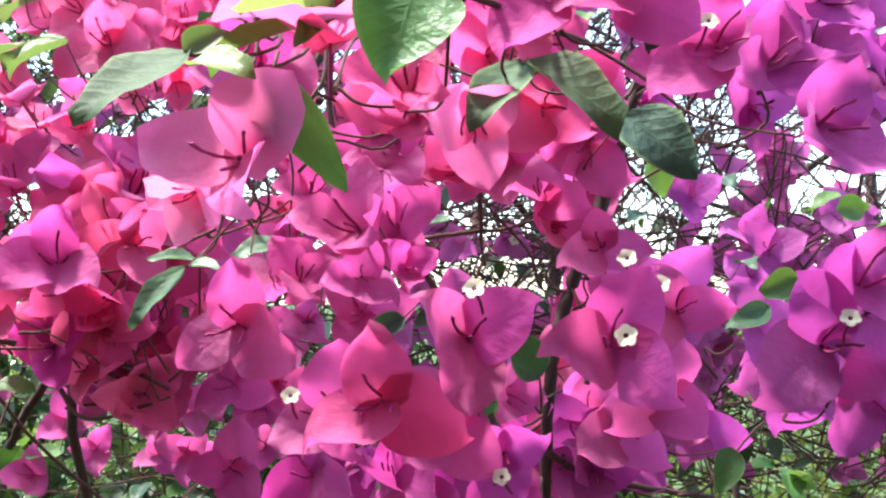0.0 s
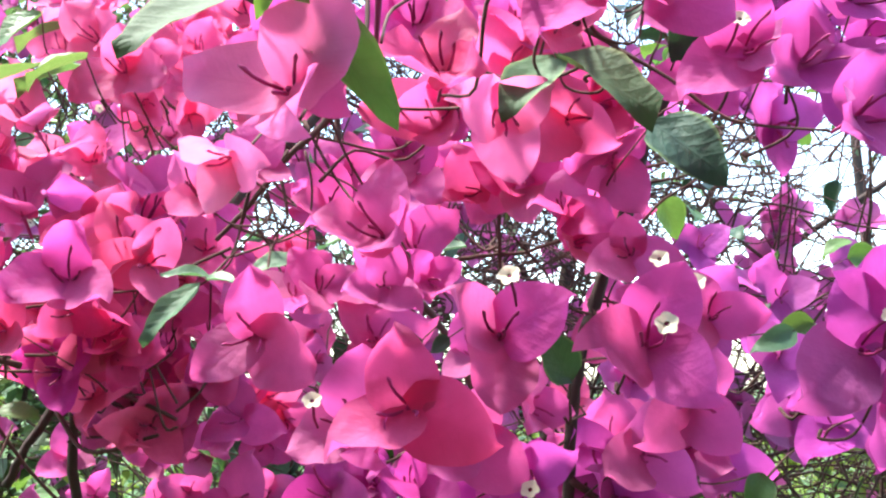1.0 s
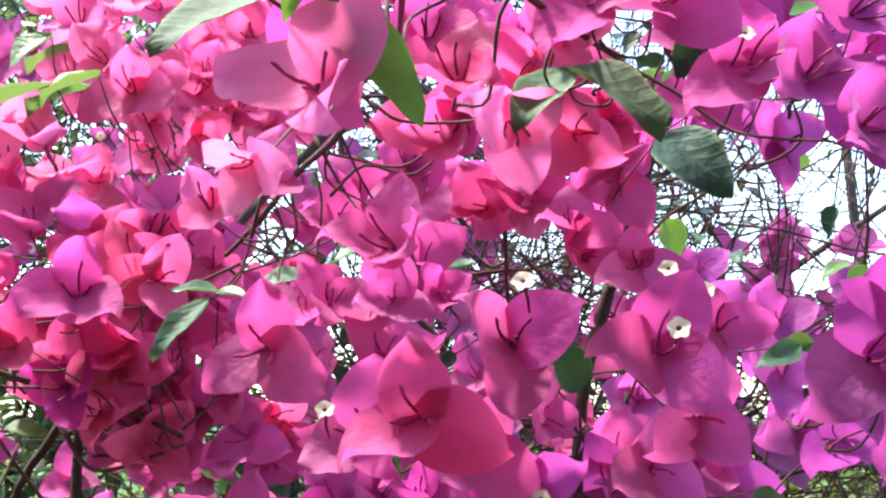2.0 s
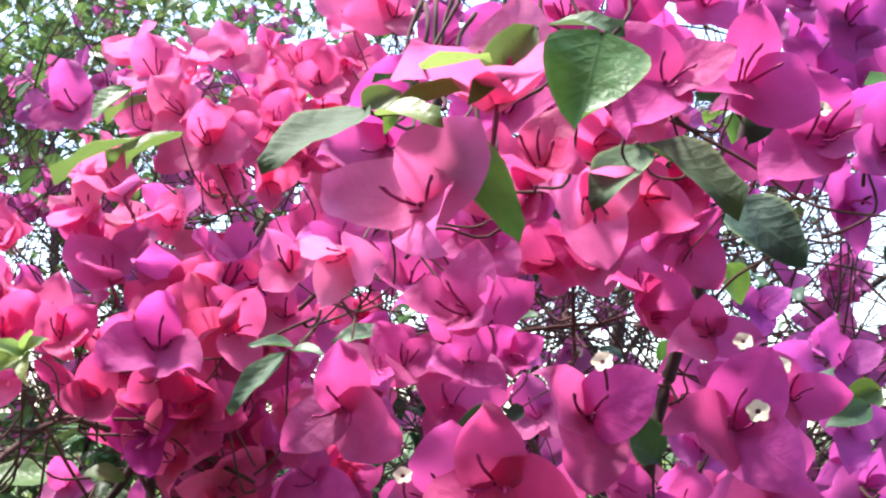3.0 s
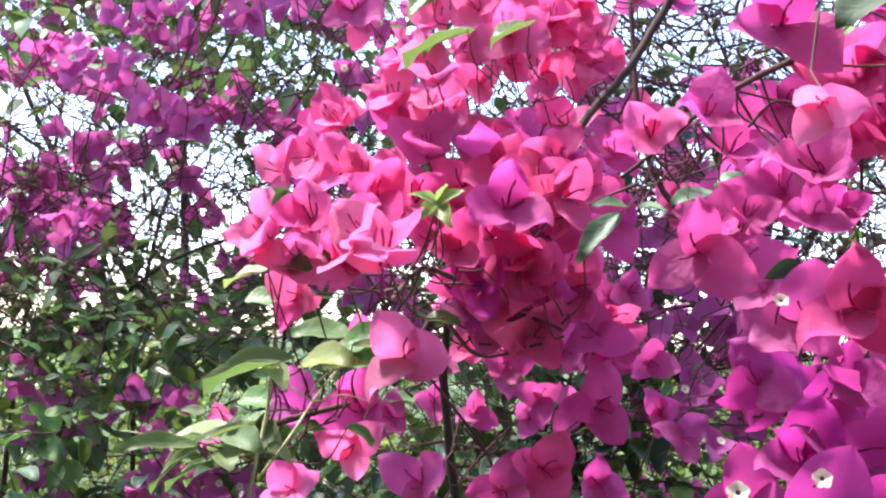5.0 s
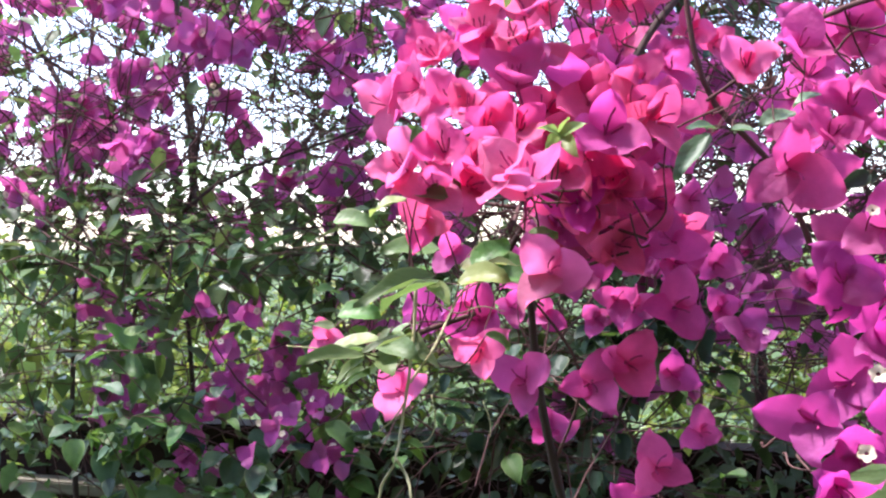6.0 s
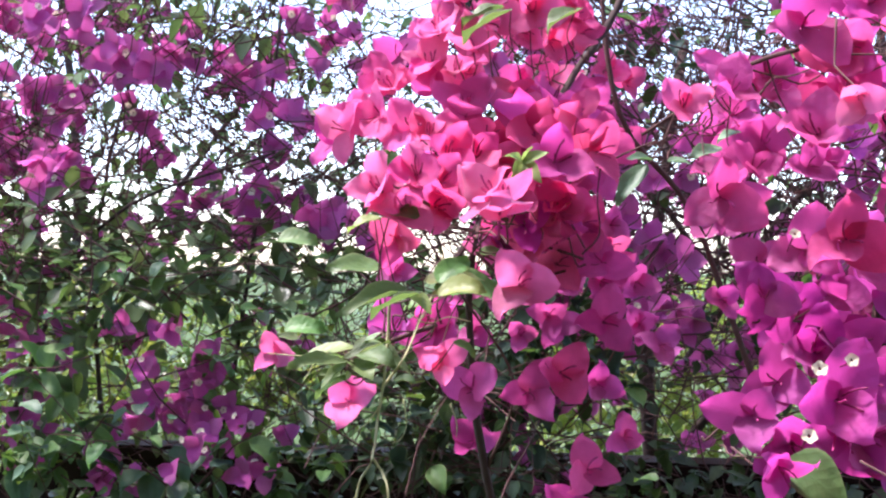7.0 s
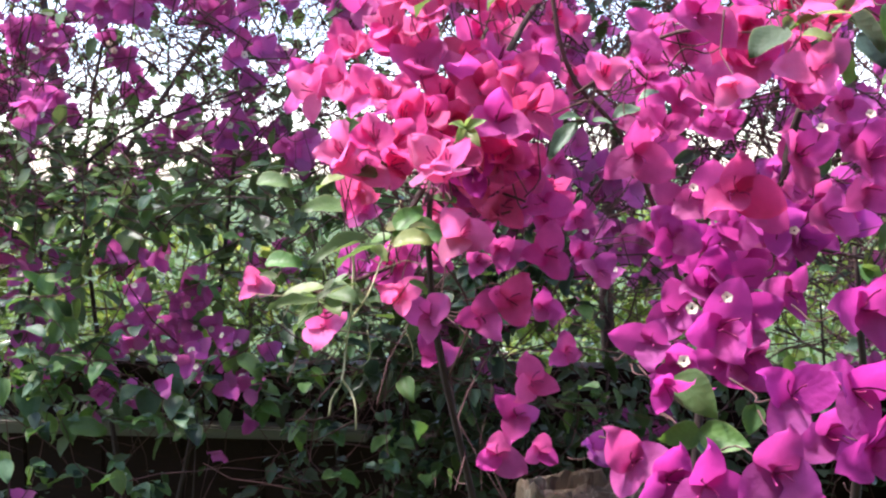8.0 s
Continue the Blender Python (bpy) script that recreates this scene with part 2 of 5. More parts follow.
def blade_turn(r, tilt_low=-25, tilt_high=65, lean=(0, 0, 0)):
    """A random turn for a hanging leaf blade: y along the blade, z its upper face."""
    az, ti = r.uniform(0, 2 * math.pi), radians(r.uniform(tilt_low, tilt_high))
    y = Vector((math.cos(az) * math.cos(ti), math.sin(az) * math.cos(ti), -math.sin(ti))) + Vector(lean)
    y.normalize()
    z = Vector((0.15 * r.gauss(0, 1), -0.25 + 0.3 * r.gauss(0, 1), 1.0))
    x = y.cross(z).normalized()
    return Matrix((x, y, x.cross(y))).transposed()


# bract blades, each shared by many blooms and by tone
BRACT_SHAPES = [blade(0.82 + 0.05 * (k % 3), 6, 10, 0.74, 0.56, 0.10, 0.04 + 0.045 * (k % 4), -0.2 + 0.11 * (k % 4), 0.025 + 0.014 * (k % 4), 40 + k) for k in range(14)]
LEAF_SHAPES = [blade(0.66 + 0.05 * (k % 3), 4, 8, 0.68, 0.72, 0.03, 0.12 + 0.05 * (k % 3), -0.16 - 0.05 * (k % 3), 0.022, 80 + k) for k in range(6)]
BRACTS = {m.name: [link_mesh("bract", v, f, [m]) for v, f in BRACT_SHAPES] for m in (ROSE, PINK, CRIMSON, MAGENTA, FUCHSIA, VIOLET)}
LEAVES = {m.name: [link_mesh("leaf", v, f, [m]) for v, f in LEAF_SHAPES] for m in (GREEN, DARK, PALE, YOUNG, SAGE, BLUISH)}


def floret_mesh(opening, mat, lean):
    """Three slim tubes rising from the bracts, on a short stalk, one unit being a bract's length."""
    pieces = []
    for k in range(3):
        th, ti = radians(120 * k + 14 * math.sin(lean + 2 * k)), radians(max(8, opening - 41 + 6 * math.cos(lean * 3 + k)))
        d = Vector((math.cos(th) * math.sin(ti) + 0.3 * math.cos(lean), math.sin(th) * math.sin(ti) + 0.3 * math.sin(lean), math.cos(ti))).normalized() * (0.92 + 0.12 * math.sin(lean * 5 + k))
        o = Vector((math.cos(th), math.sin(th), 0)) * 0.05
        bow = Vector((math.cos(th + 1.2), math.sin(th + 1.2), 0)) * 0.03
        pieces.append(tube([o + d * 0.02, o + d * 0.22 + bow, o + d * 0.40 + bow, o + d * 0.54, o + d * 0.60], [0.014, 0.021, 0.016, 0.024, 0.008], 6))
    pieces.append(tube([(0, 0, 0.03), (0.0, 0.02, -0.18), (0.03, 0.05, -0.45)], [0.035, 0.026, 0.022], 5))
    return link_mesh("flower", *joined(pieces), [mat])


FLORETS = {o: [floret_mesh(o, m, 1.3 * k + o) for k, m in enumerate((TUBE, TUBE_SOFT, TUBE_SOFT, TUBE, TUBE_SOFT))] for o in (42, 52, 62, 70)}


def star_mesh(rim, stalk):
    """An open floret's five-lobed cream rim with its dark throat, on its tube."""
    verts, faces, slots = [(0, 0, -0.05)], [], []
    for k in range(10):
        a = 2 * math.pi * k / 10
        verts.append((0.036 * math.cos(a), 0.036 * math.sin(a), -0.008))
    for k in range(20):
        a = 2 * math.pi * k / 20
        rr = (1.0, 0.93, 0.80, 0.93)[k % 4] * rim
        verts.append((rr * math.cos(a), rr * math.sin(a), 0.012 + (0.02 if k % 4 == 2 else 0)))
    for k in range(10):
        faces.append((0, 1 + k, 1 + (k + 1) % 10))
        slots.append(1)
    for k in range(20):
        faces.append((1 + (k // 2) % 10, 11 + k, 11 + (k + 1) % 20, 1 + ((k + 1) // 2) % 10) if k % 2 else (1 + k // 2, 11 + k, 11 + (k + 1) % 20))
        slots.append(0)
    o = len(verts)
    v, f = tube([(0.02, 0.03, -stalk), (0.03, 0.0, -stalk * 0.6), (0.0, 0.0, -0.16), (0, 0, -0.02)], [0.018, 0.026, 0.024, 0.03], 6)
    verts += v
    faces += [tuple(i + o for i in q) for q in f]
    slots += [2] * len(f)
    return link_mesh("floret", verts, faces, [CREAM, THROAT, TUBE], slots=slots)


STAR, SHORT_STAR = star_mesh(0.155, 0.70), star_mesh(0.20, 0.3)
rng = random.Random(7)

# ---- the flowering shrub close by ----
shrub = tagged(new("bougainvillea_shrub"), "bougainvillea shrub in full bloom with pink magenta bracts and green leaves", "flowering shrub")
shrub.location = (0.05, 0.75, 0)
shrub_inv = Matrix.Translation((-0.05, -0.75, 0))
OUT, UP = "out", "up"
STEM_POINTS, BLOOM_POINTS = [], []


def bloom(base, axis, roll, opening, size, tone, alone=False):
    """One bloom: three bracts round three florets, facing along axis; most have a neighbour just behind."""
    if not alone and base[1] > 0.36 and rng.random() < (0.1 if base[2] < 1.44 else 0.9 if base[0] < -0.13 and base[1] > 0.47 else 0.35):
        off = Vector((rng.choice((-1, 1)) * rng.uniform(0.6, 1.0), rng.uniform(0.4, 0.9), rng.uniform(-0.8, 0.8))) * size
        turned = Vector(axis) + Vector((off.x / size * 0.5, 0, off.z / size * 0.5))
        bloom(Vector(base) + off, turned, rng.uniform(0, 360), rng.choice((52, 62)), size * rng.uniform(0.8, 1.0), tone, True)
        off = Vector((rng.choice((-1, 1)) * rng.uniform(0.2, 0.9), rng.uniform(0.5, 1.2), rng.choice((-1, 1)) * rng.uniform(0.5, 1.0))) * size
        turned = Vector(axis) + Vector((off.x / size * 0.7, 0, off.z / size * 0.7))
        if rng.random() < (0.8 if base[0] < -0.13 else 0.3):
            bloom(Vector(base) + off, turned, rng.uniform(0, 360), rng.choice((42, 52, 62)), size * rng.uniform(0.75, 0.95), tone, True)
    turn = frame_of(axis) @ Euler((0, 0, radians(roll))).to_matrix()
    near = min(FLORETS, key=lambda o: abs(o - opening))
    head = part("flower", rng.choice(FLORETS[near]), shrub, shrub_inv @ Matrix.Translation(base) @ turn.to_4x4() @ Matrix.Scale(size, 4))
    BLOOM_POINTS.append((Vector(base) - Vector(axis).normalized() * size * 0.4, size))
    meshes = BRACTS[tone.name]
    for k in range(3):
        th = radians(120 * k + rng.uniform(-9, 9))
        ti = radians(opening + rng.uniform(-14, 12))
        y = Vector((math.cos(th) * math.sin(ti), math.sin(th) * math.sin(ti), math.cos(ti)))
        z = Vector((-math.cos(th) * math.cos(ti), -math.sin(th) * math.cos(ti), math.sin(ti)))
        m = Matrix((y.cross(z), y, z)).transposed() @ Euler((0, rng.uniform(-0.38, 0.38), 0)).to_matrix()
        part("bract", rng.choice(meshes), head, m.to_4x4() @ Matrix.Scale(rng.uniform(0.86, 1.14), 4))


def open_floret(p, size=0.025):
    """One cream star on its tube, facing out of the shrub and up to the light."""
    turn = frame_of((-0.2 + rng.gauss(0, 0.15), -1, 0.55 + rng.gauss(0, 0.12))) @ Euler((0, 0, rng.uniform(0, 6.28))).to_matrix()
    part("floret", STAR, shrub, shrub_inv @ Matrix.Translation(p) @ turn.to_4x4() @ Matrix.Scale(size, 4), "cream star-shaped floret")


def leaf(stalk, tip, face, tone, width=1.0, parent=None, inverse=None):
    a, b = Vector(stalk), Vector(tip)
    y = (b - a).normalized()
    hint = Vector((0.1, -1, 0.25)) if face == OUT else Vector((0.05, -0.45, 1))
    x = y.cross(hint).normalized()
    m = Matrix((x, y, x.cross(y))).transposed().to_4x4()
    part("leaf", rng.choice(LEAVES[tone.name]), parent or shrub, (inverse or shrub_inv) @ Matrix.Translation(a) @ m @ Matrix.Scale((b - a).length, 4) @ Matrix.Diagonal((width, 1, 1, 1)))
    if parent is None:
        BLOOM_POINTS.append((a, 0.02))


def stem(radius, *points, pale=False):
    pts = smooth_path(points)
    n = len(pts)
    pts = [p + Vector((rng.gauss(0, 1), rng.gauss(0, 1), rng.gauss(0, 1))) * radius * 0.12 for p in pts]
    v, f = tube(pts, [radius * (1.1 - (0.9 if radius > 0.0055 else 0.4) * i / n + 0.12 * rng.random()) for i in range(n)], 7)
    if not pale:
        STEM_POINTS.extend(pts)
    ob = part("stem", link_mesh("stem", v, f, [GREEN_TWIG if pale else BARK if radius > 0.003 else TWIG]), shrub, shrub_inv)


# blooms: base of the bloom, the way it faces, turn, opening, bract length, tone
bloom((-0.161, 0.902, 1.801), (0.00, -0.98, 0.20), 40, 60, 0.034, ROSE, alone=True)
bloom((-0.143, 0.912, 1.739), (0.10, -0.98, 0.20), 80, 60, 0.034, MAGENTA, alone=True)
bloom((-0.176, 0.863, 1.697), (0.00, -0.98, 0.20), 10, 60, 0.034, ROSE, alone=True)
bloom((-0.044, 0.915, 1.794), (0.10, -0.98, 0.20), 60, 60, 0.034, MAGENTA, alone=True)
bloom((-0.106, 0.829, 1.627), (0.00, -0.98, 0.20), 20, 60, 0.034, MAGENTA, alone=True)
bloom((-0.043, 0.208, 1.530), (-0.15, -0.86, 0.42), 160, 62, 0.022, PINK)
bloom((0.009, 0.354, 1.487), (0.00, -1.00, 0.10), 270, 64, 0.031, MAGENTA, alone=True)
bloom((0.060, 0.354, 1.484), (0.10, -0.99, 0.10), 75, 62, 0.031, MAGENTA, alone=True)
bloom((0.065, 0.406, 1.522), (-0.10, -0.99, 0.10), 340, 60, 0.021, MAGENTA)
bloom((0.093, 0.394, 1.496), (0.10, -0.98, 0.20), 120, 60, 0.021, MAGENTA)
bloom((-0.088, 0.428, 1.490), (0.00, -1.00, 0.05), 90, 68, 0.033, MAGENTA, alone=True)
bloom((-0.023, 0.386, 1.461), (0.08, -0.96, 0.24), 95, 64, 0.034, CRIMSON, alone=True)
bloom((-0.041, 0.398, 1.455), (-0.45, -0.89, 0.09), 200, 58, 0.028, MAGENTA, alone=True)
bloom((-0.001, 0.402, 1.448), (0.37, -0.92, -0.09), 320, 60, 0.027, MAGENTA)
bloom((0.026, 0.434, 1.434), (0.00, -0.96, -0.29), 270, 60, 0.027, VIOLET)
bloom((0.141, 0.370, 1.483), (0.10, -0.99, 0.10), 95, 66, 0.032, VIOLET, alone=True)
bloom((0.159, 0.378, 1.506), (0.28, -0.92, 0.28), 60, 62, 0.029, VIOLET, alone=True)
bloom((0.160, 0.382, 1.468), (0.19, -0.96, -0.19), 250, 62, 0.029, VIOLET, alone=True)
bloom((0.187, 0.514, 1.450), (0.00, -0.98, 0.20), 100, 60, 0.028, VIOLET, alone=True)
bloom((0.075, 0.514, 1.443), (0.00, -0.98, 0.20), 80, 60, 0.024, MAGENTA)
bloom((0.092, 0.516, 1.420), (0.10, -0.95, 0.29), 70, 60, 0.027, FUCHSIA)
bloom((0.060, 0.536, 1.427), (-0.19, -0.96, 0.19), 120, 60, 0.024, MAGENTA)
bloom((-0.057, 0.434, 1.424), (-0.18, -0.91, 0.37), 100, 60, 0.025, FUCHSIA)
bloom((-0.022, 0.414, 1.426), (0.10, -0.80, 0.60), 80, 50, 0.025, FUCHSIA)
bloom((-0.243, 0.566, 1.615), (-0.29, -0.68, 0.68), 95, 50, 0.031, PINK)
bloom((-0.211, 0.605, 1.656), (-0.11, -0.84, 0.53), 100, 60, 0.031, MAGENTA)
bloom((-0.251, 0.622, 1.675), (-0.32, -0.85, 0.42), 130, 60, 0.029, PINK)
bloom((-0.197, 0.613, 1.668), (0.18, -0.91, 0.37), 60, 60, 0.031, ROSE)
bloom((-0.237, 0.636, 1.711), (-0.20, -0.78, 0.59), 90, 55, 0.029, PINK)
bloom((-0.212, 0.671, 1.744), (0.10, -0.95, 0.29), 110, 60, 0.029, PINK)
bloom((-0.167, 0.631, 1.678), (0.21, -0.64, 0.74), 80, 45, 0.028, ROSE)
bloom((-0.160, 0.672, 1.736), (0.00, -0.96, 0.29), 40, 60, 0.028, ROSE)
bloom((-0.249, 0.570, 1.564), (-0.18, -0.40, 0.90), 270, 46, 0.036, MAGENTA)
bloom((-0.210, 0.565, 1.558), (0.00, -0.37, 0.93), 265, 44, 0.038, MAGENTA)
bloom((-0.179, 0.565, 1.559), (0.18, -0.40, 0.90), 280, 44, 0.036, MAGENTA)
bloom((-0.277, 0.593, 1.606), (-0.37, -0.56, 0.74), 270, 50, 0.031, PINK)
bloom((-0.190, 0.486, 1.518), (0.00, -0.93, 0.37), 90, 58, 0.033, MAGENTA, alone=True)
bloom((-0.216, 0.480, 1.494), (-0.29, -0.95, 0.10), 80, 55, 0.022, CRIMSON)
bloom((-0.200, 0.519, 1.505), (0.20, -0.98, 0.10), 100, 55, 0.026, CRIMSON)
bloom((-0.088, 0.408, 1.557), (0.28, -0.92, 0.28), 80, 55, 0.024, MAGENTA)
bloom((-0.063, 0.436, 1.509), (0.18, -0.82, 0.55), 250, 58, 0.022, MAGENTA)
bloom((-0.034, 0.402, 1.528), (-0.26, -0.86, 0.43), 75, 55, 0.032, MAGENTA, alone=True)
bloom((-0.034, 0.415, 1.510), (-0.20, -0.98, 0.00), 200, 66, 0.020, MAGENTA)
bloom((-0.064, 0.478, 1.552), (0.18, -0.91, 0.37), 90, 50, 0.026, MAGENTA)
bloom((-0.021, 0.359, 1.600), (-0.09, -0.92, 0.37), 100, 50, 0.025, MAGENTA)
bloom((-0.006, 0.413, 1.586), (-0.24, -0.94, -0.24), 200, 50, 0.025, MAGENTA)
bloom((0.023, 0.407, 1.618), (0.19, -0.94, 0.28), 60, 60, 0.027, MAGENTA)
bloom((-0.026, 0.229, 1.560), (0.00, -0.55, 0.83), 80, 48, 0.030, PINK)
bloom((0.034, 0.328, 1.602), (-0.19, -0.96, 0.19), 250, 64, 0.028, MAGENTA)
bloom((0.063, 0.338, 1.606), (0.19, -0.96, 0.19), 320, 64, 0.028, MAGENTA)
bloom((0.105, 0.375, 1.597), (0.00, -1.00, 0.10), 105, 66, 0.033, MAGENTA, alone=True)
bloom((0.121, 0.361, 1.587), (0.19, -0.96, 0.19), 330, 64, 0.028, VIOLET)
bloom((0.128, 0.335, 1.559), (0.37, -0.92, 0.09), 300, 62, 0.028, VIOLET)
bloom((0.138, 0.357, 1.610), (0.28, -0.92, 0.28), 40, 62, 0.028, VIOLET)
bloom((0.060, 0.461, 1.599), (0.10, -0.99, 0.10), 40, 60, 0.029, CRIMSON)
bloom((0.052, 0.464, 1.582), (0.33, -0.88, 0.33), 20, 50, 0.027, MAGENTA)
bloom((0.029, 0.496, 1.569), (-0.20, -0.98, 0.10), 160, 62, 0.029, CRIMSON)
bloom((0.046, 0.459, 1.547), (0.10, -0.80, 0.60), 80, 45, 0.025, MAGENTA)
bloom((0.051, 0.462, 1.534), (0.19, -0.96, 0.19), 120, 55, 0.023, CRIMSON)
bloom((-0.023, 0.628, 1.612), (0.19, -0.96, 0.19), 150, 60, 0.029, MAGENTA)
bloom((-0.082, 0.829, 1.656), (-0.19, -0.94, 0.28), 100, 60, 0.029, ROSE)
bloom((-0.036, 0.577, 1.580), (0.00, -0.96, 0.29), 70, 60, 0.028, MAGENTA)
bloom((-0.173, 0.613, 1.485), (0.00, -0.96, 0.29), 80, 60, 0.031, MAGENTA)
bloom((-0.159, 0.617, 1.463), (0.19, -0.96, 0.19), 140, 60, 0.031, MAGENTA)
bloom((-0.130, 0.619, 1.448), (-0.10, -0.95, 0.29), 100, 60, 0.029, MAGENTA)
bloom((-0.195, 0.595, 1.476), (-0.20, -0.98, 0.10), 60, 60, 0.029, ROSE)
bloom((-0.214, 0.597, 1.463), (-0.28, -0.94, 0.19), 190, 60, 0.031, FUCHSIA, alone=True)
bloom((-0.128, 0.820, 1.459), (0.10, -0.98, 0.20), 40, 60, 0.025, MAGENTA, alone=True)
bloom((0.194, 0.611, 1.487), (0.00, -0.98, 0.20), 20, 60, 0.028, VIOLET, alone=True)
bloom((0.204, 0.617, 1.453), (0.20, -0.98, 0.10), 70, 60, 0.028, VIOLET, alone=True)
bloom((0.100, 0.537, 1.449), (0.00, -0.98, 0.20), 50, 60, 0.027, MAGENTA)
bloom((0.076, 0.538, 1.443), (-0.10, -0.99, 0.10), 90, 60, 0.027, MAGENTA)
bloom((0.116, 0.539, 1.437), (0.10, -0.99, 0.10), 90, 60, 0.027, MAGENTA)
bloom((0.240, 0.953, 1.600), (0.00, -0.98, 0.20), 30, 60, 0.034, VIOLET, alone=True)
bloom((0.283, 0.858, 1.544), (0.00, -0.98, 0.20), 20, 60, 0.034, VIOLET, alone=True)
bloom((0.279, 0.906, 1.563), (0.19, -0.96, 0.19), 70, 60, 0.034, VIOLET, alone=True)
bloom((-0.142, 0.799, 1.385), (0.19, -0.96, 0.19), 10, 60, 0.027, MAGENTA, alone=True)
bloom((-0.030, 0.500, 1.586), (-0.10, -0.99, 0.10), 150, 60, 0.024, MAGENTA)
bloom((0.030, 0.500, 1.585), (0.10, -0.98, 0.20), 20, 60, 0.027, MAGENTA)
bloom((-0.057, 0.506, 1.575), (0.10, -0.98, 0.20), 20, 60, 0.027, MAGENTA)
bloom((0.026, 0.416, 1.622), (-0.10, -0.99, 0.10), 50, 60, 0.027, MAGENTA)
bloom((-0.207, 0.528, 1.475), (-0.10, -0.99, 0.10), 50, 60, 0.028, FUCHSIA, alone=True)
bloom((-0.215, 0.608, 1.480), (-0.10, -0.99, 0.10), 50, 50, 0.026, PINK)
bloom((-0.119, 0.752, 1.564), (-0.10, -0.99, 0.10), 50, 60, 0.029, ROSE)
bloom((-0.140, 0.553, 1.543), (-0.10, -0.99, 0.10), 90, 60, 0.027, ROSE)
bloom((0.112, 0.549, 1.611), (0.00, -1.00, 0.10), 90, 60, 0.027, VIOLET)
bloom((-0.065, 0.348, 1.584), (-0.21, -0.95, 0.21), 200, 60, 0.030, MAGENTA)
bloom((-0.241, 0.358, 1.474), (0.10, -0.48, 0.87), 270, 45, 0.036, PINK, alone=True)
bloom((-0.246, 0.346, 1.484), (-0.70, -0.60, 0.40), 120, 50, 0.026, PINK)
bloom((-0.229, 0.362, 1.433), (0.00, -0.98, 0.20), 120, 56, 0.025, PINK, alone=True)
bloom((-0.311, 0.419, 1.491), (-0.64, -0.64, 0.43), 180, 46, 0.027, PINK)
bloom((-0.295, 0.422, 1.481), (-0.10, -0.98, 0.20), 200, 56, 0.026, ROSE)
bloom((-0.289, 0.420, 1.502), (-0.21, -0.83, 0.52), 100, 52, 0.026, ROSE)
bloom((-0.267, 0.481, 1.520), (0.20, -0.90, 0.40), 60, 56, 0.028, ROSE)
bloom((-0.313, 0.568, 1.589), (-0.30, -0.81, 0.51), 110, 55, 0.031, ROSE)
bloom((-0.292, 0.515, 1.547), (-0.19, -0.96, 0.19), 5, 60, 0.031, PINK)
bloom((-0.317, 0.531, 1.558), (-0.59, -0.78, 0.20), 180, 60, 0.029, PINK)
bloom((-0.196, 0.573, 1.650), (0.00, -0.96, 0.29), 100, 60, 0.031, ROSE)
bloom((-0.218, 0.588, 1.674), (-0.19, -0.94, 0.28), 130, 60, 0.029, PINK)
bloom((-0.241, 0.601, 1.704), (-0.21, -0.83, 0.52), 90, 60, 0.029, PINK)
bloom((-0.144, 0.661, 1.720), (0.10, -0.98, 0.20), 80, 60, 0.031, ROSE)
bloom((-0.179, 0.707, 1.728), (0.00, -0.96, 0.29), 100, 60, 0.029, ROSE)
bloom((-0.126, 0.843, 1.738), (0.10, -0.95, 0.29), 40, 60, 0.031, ROSE)
bloom((-0.089, 0.862, 1.778), (0.19, -0.96, 0.19), 100, 60, 0.031, MAGENTA)
bloom((-0.163, 0.665, 1.672), (0.11, -0.84, 0.53), 60, 50, 0.029, ROSE)
bloom((-0.146, 0.719, 1.663), (0.19, -0.96, 0.19), 20, 60, 0.029, ROSE)
bloom((-0.113, 0.819, 1.701), (0.00, -0.98, 0.20), 80, 60, 0.029, ROSE)
bloom((-0.197, 0.546, 1.548), (0.10, -0.99, 0.10), 80, 66, 0.034, ROSE)
bloom((-0.156, 0.502, 1.528), (0.20, -0.98, 0.10), 60, 60, 0.029, ROSE)
bloom((-0.171, 0.509, 1.539), (0.00, -0.98, 0.20), 120, 60, 0.029, ROSE)
bloom((-0.184, 0.534, 1.492), (0.20, -0.98, 0.10), 100, 60, 0.029, ROSE)
bloom((-0.199, 0.557, 1.463), (0.00, -0.98, 0.20), 40, 60, 0.029, ROSE)
bloom((-0.207, 0.533, 1.486), (-0.10, -0.99, 0.10), 150, 60, 0.026, ROSE)
bloom((-0.114, 0.425, 1.549), (-0.20, -0.90, 0.40), 130, 55, 0.024, PINK)
bloom((-0.022, 0.538, 1.446), (0.00, -0.98, 0.20), 20, 60, 0.031, MAGENTA)
bloom((-0.050, 1.107, 1.490), (0.00, -0.98, 0.20), 80, 60, 0.028, MAGENTA, alone=True)
bloom((-0.115, 0.746, 1.480), (0.10, -0.99, 0.10), 130, 60, 0.023, MAGENTA)
bloom((-0.052, 1.165, 1.437), (0.00, -0.98, 0.20), 50, 60, 0.027, MAGENTA, alone=True)
bloom((-0.132, 0.802, 1.429), (0.19, -0.96, 0.19), 90, 60, 0.023, MAGENTA)
bloom((-0.171, 0.797, 1.437), (-0.10, -0.98, 0.20), 70, 60, 0.023, MAGENTA)
bloom((-0.201, 0.817, 1.413), (0.00, -0.98, 0.20), 30, 60, 0.024, MAGENTA)
bloom((-0.232, 0.740, 1.433), (-0.19, -0.96, 0.19), 110, 60, 0.023, ROSE)
bloom((-0.258, 0.743, 1.389), (0.00, -0.98, 0.20), 60, 60, 0.023, MAGENTA)
bloom((-0.228, 0.798, 1.377), (0.10, -0.95, 0.29), 90, 60, 0.023, MAGENTA)
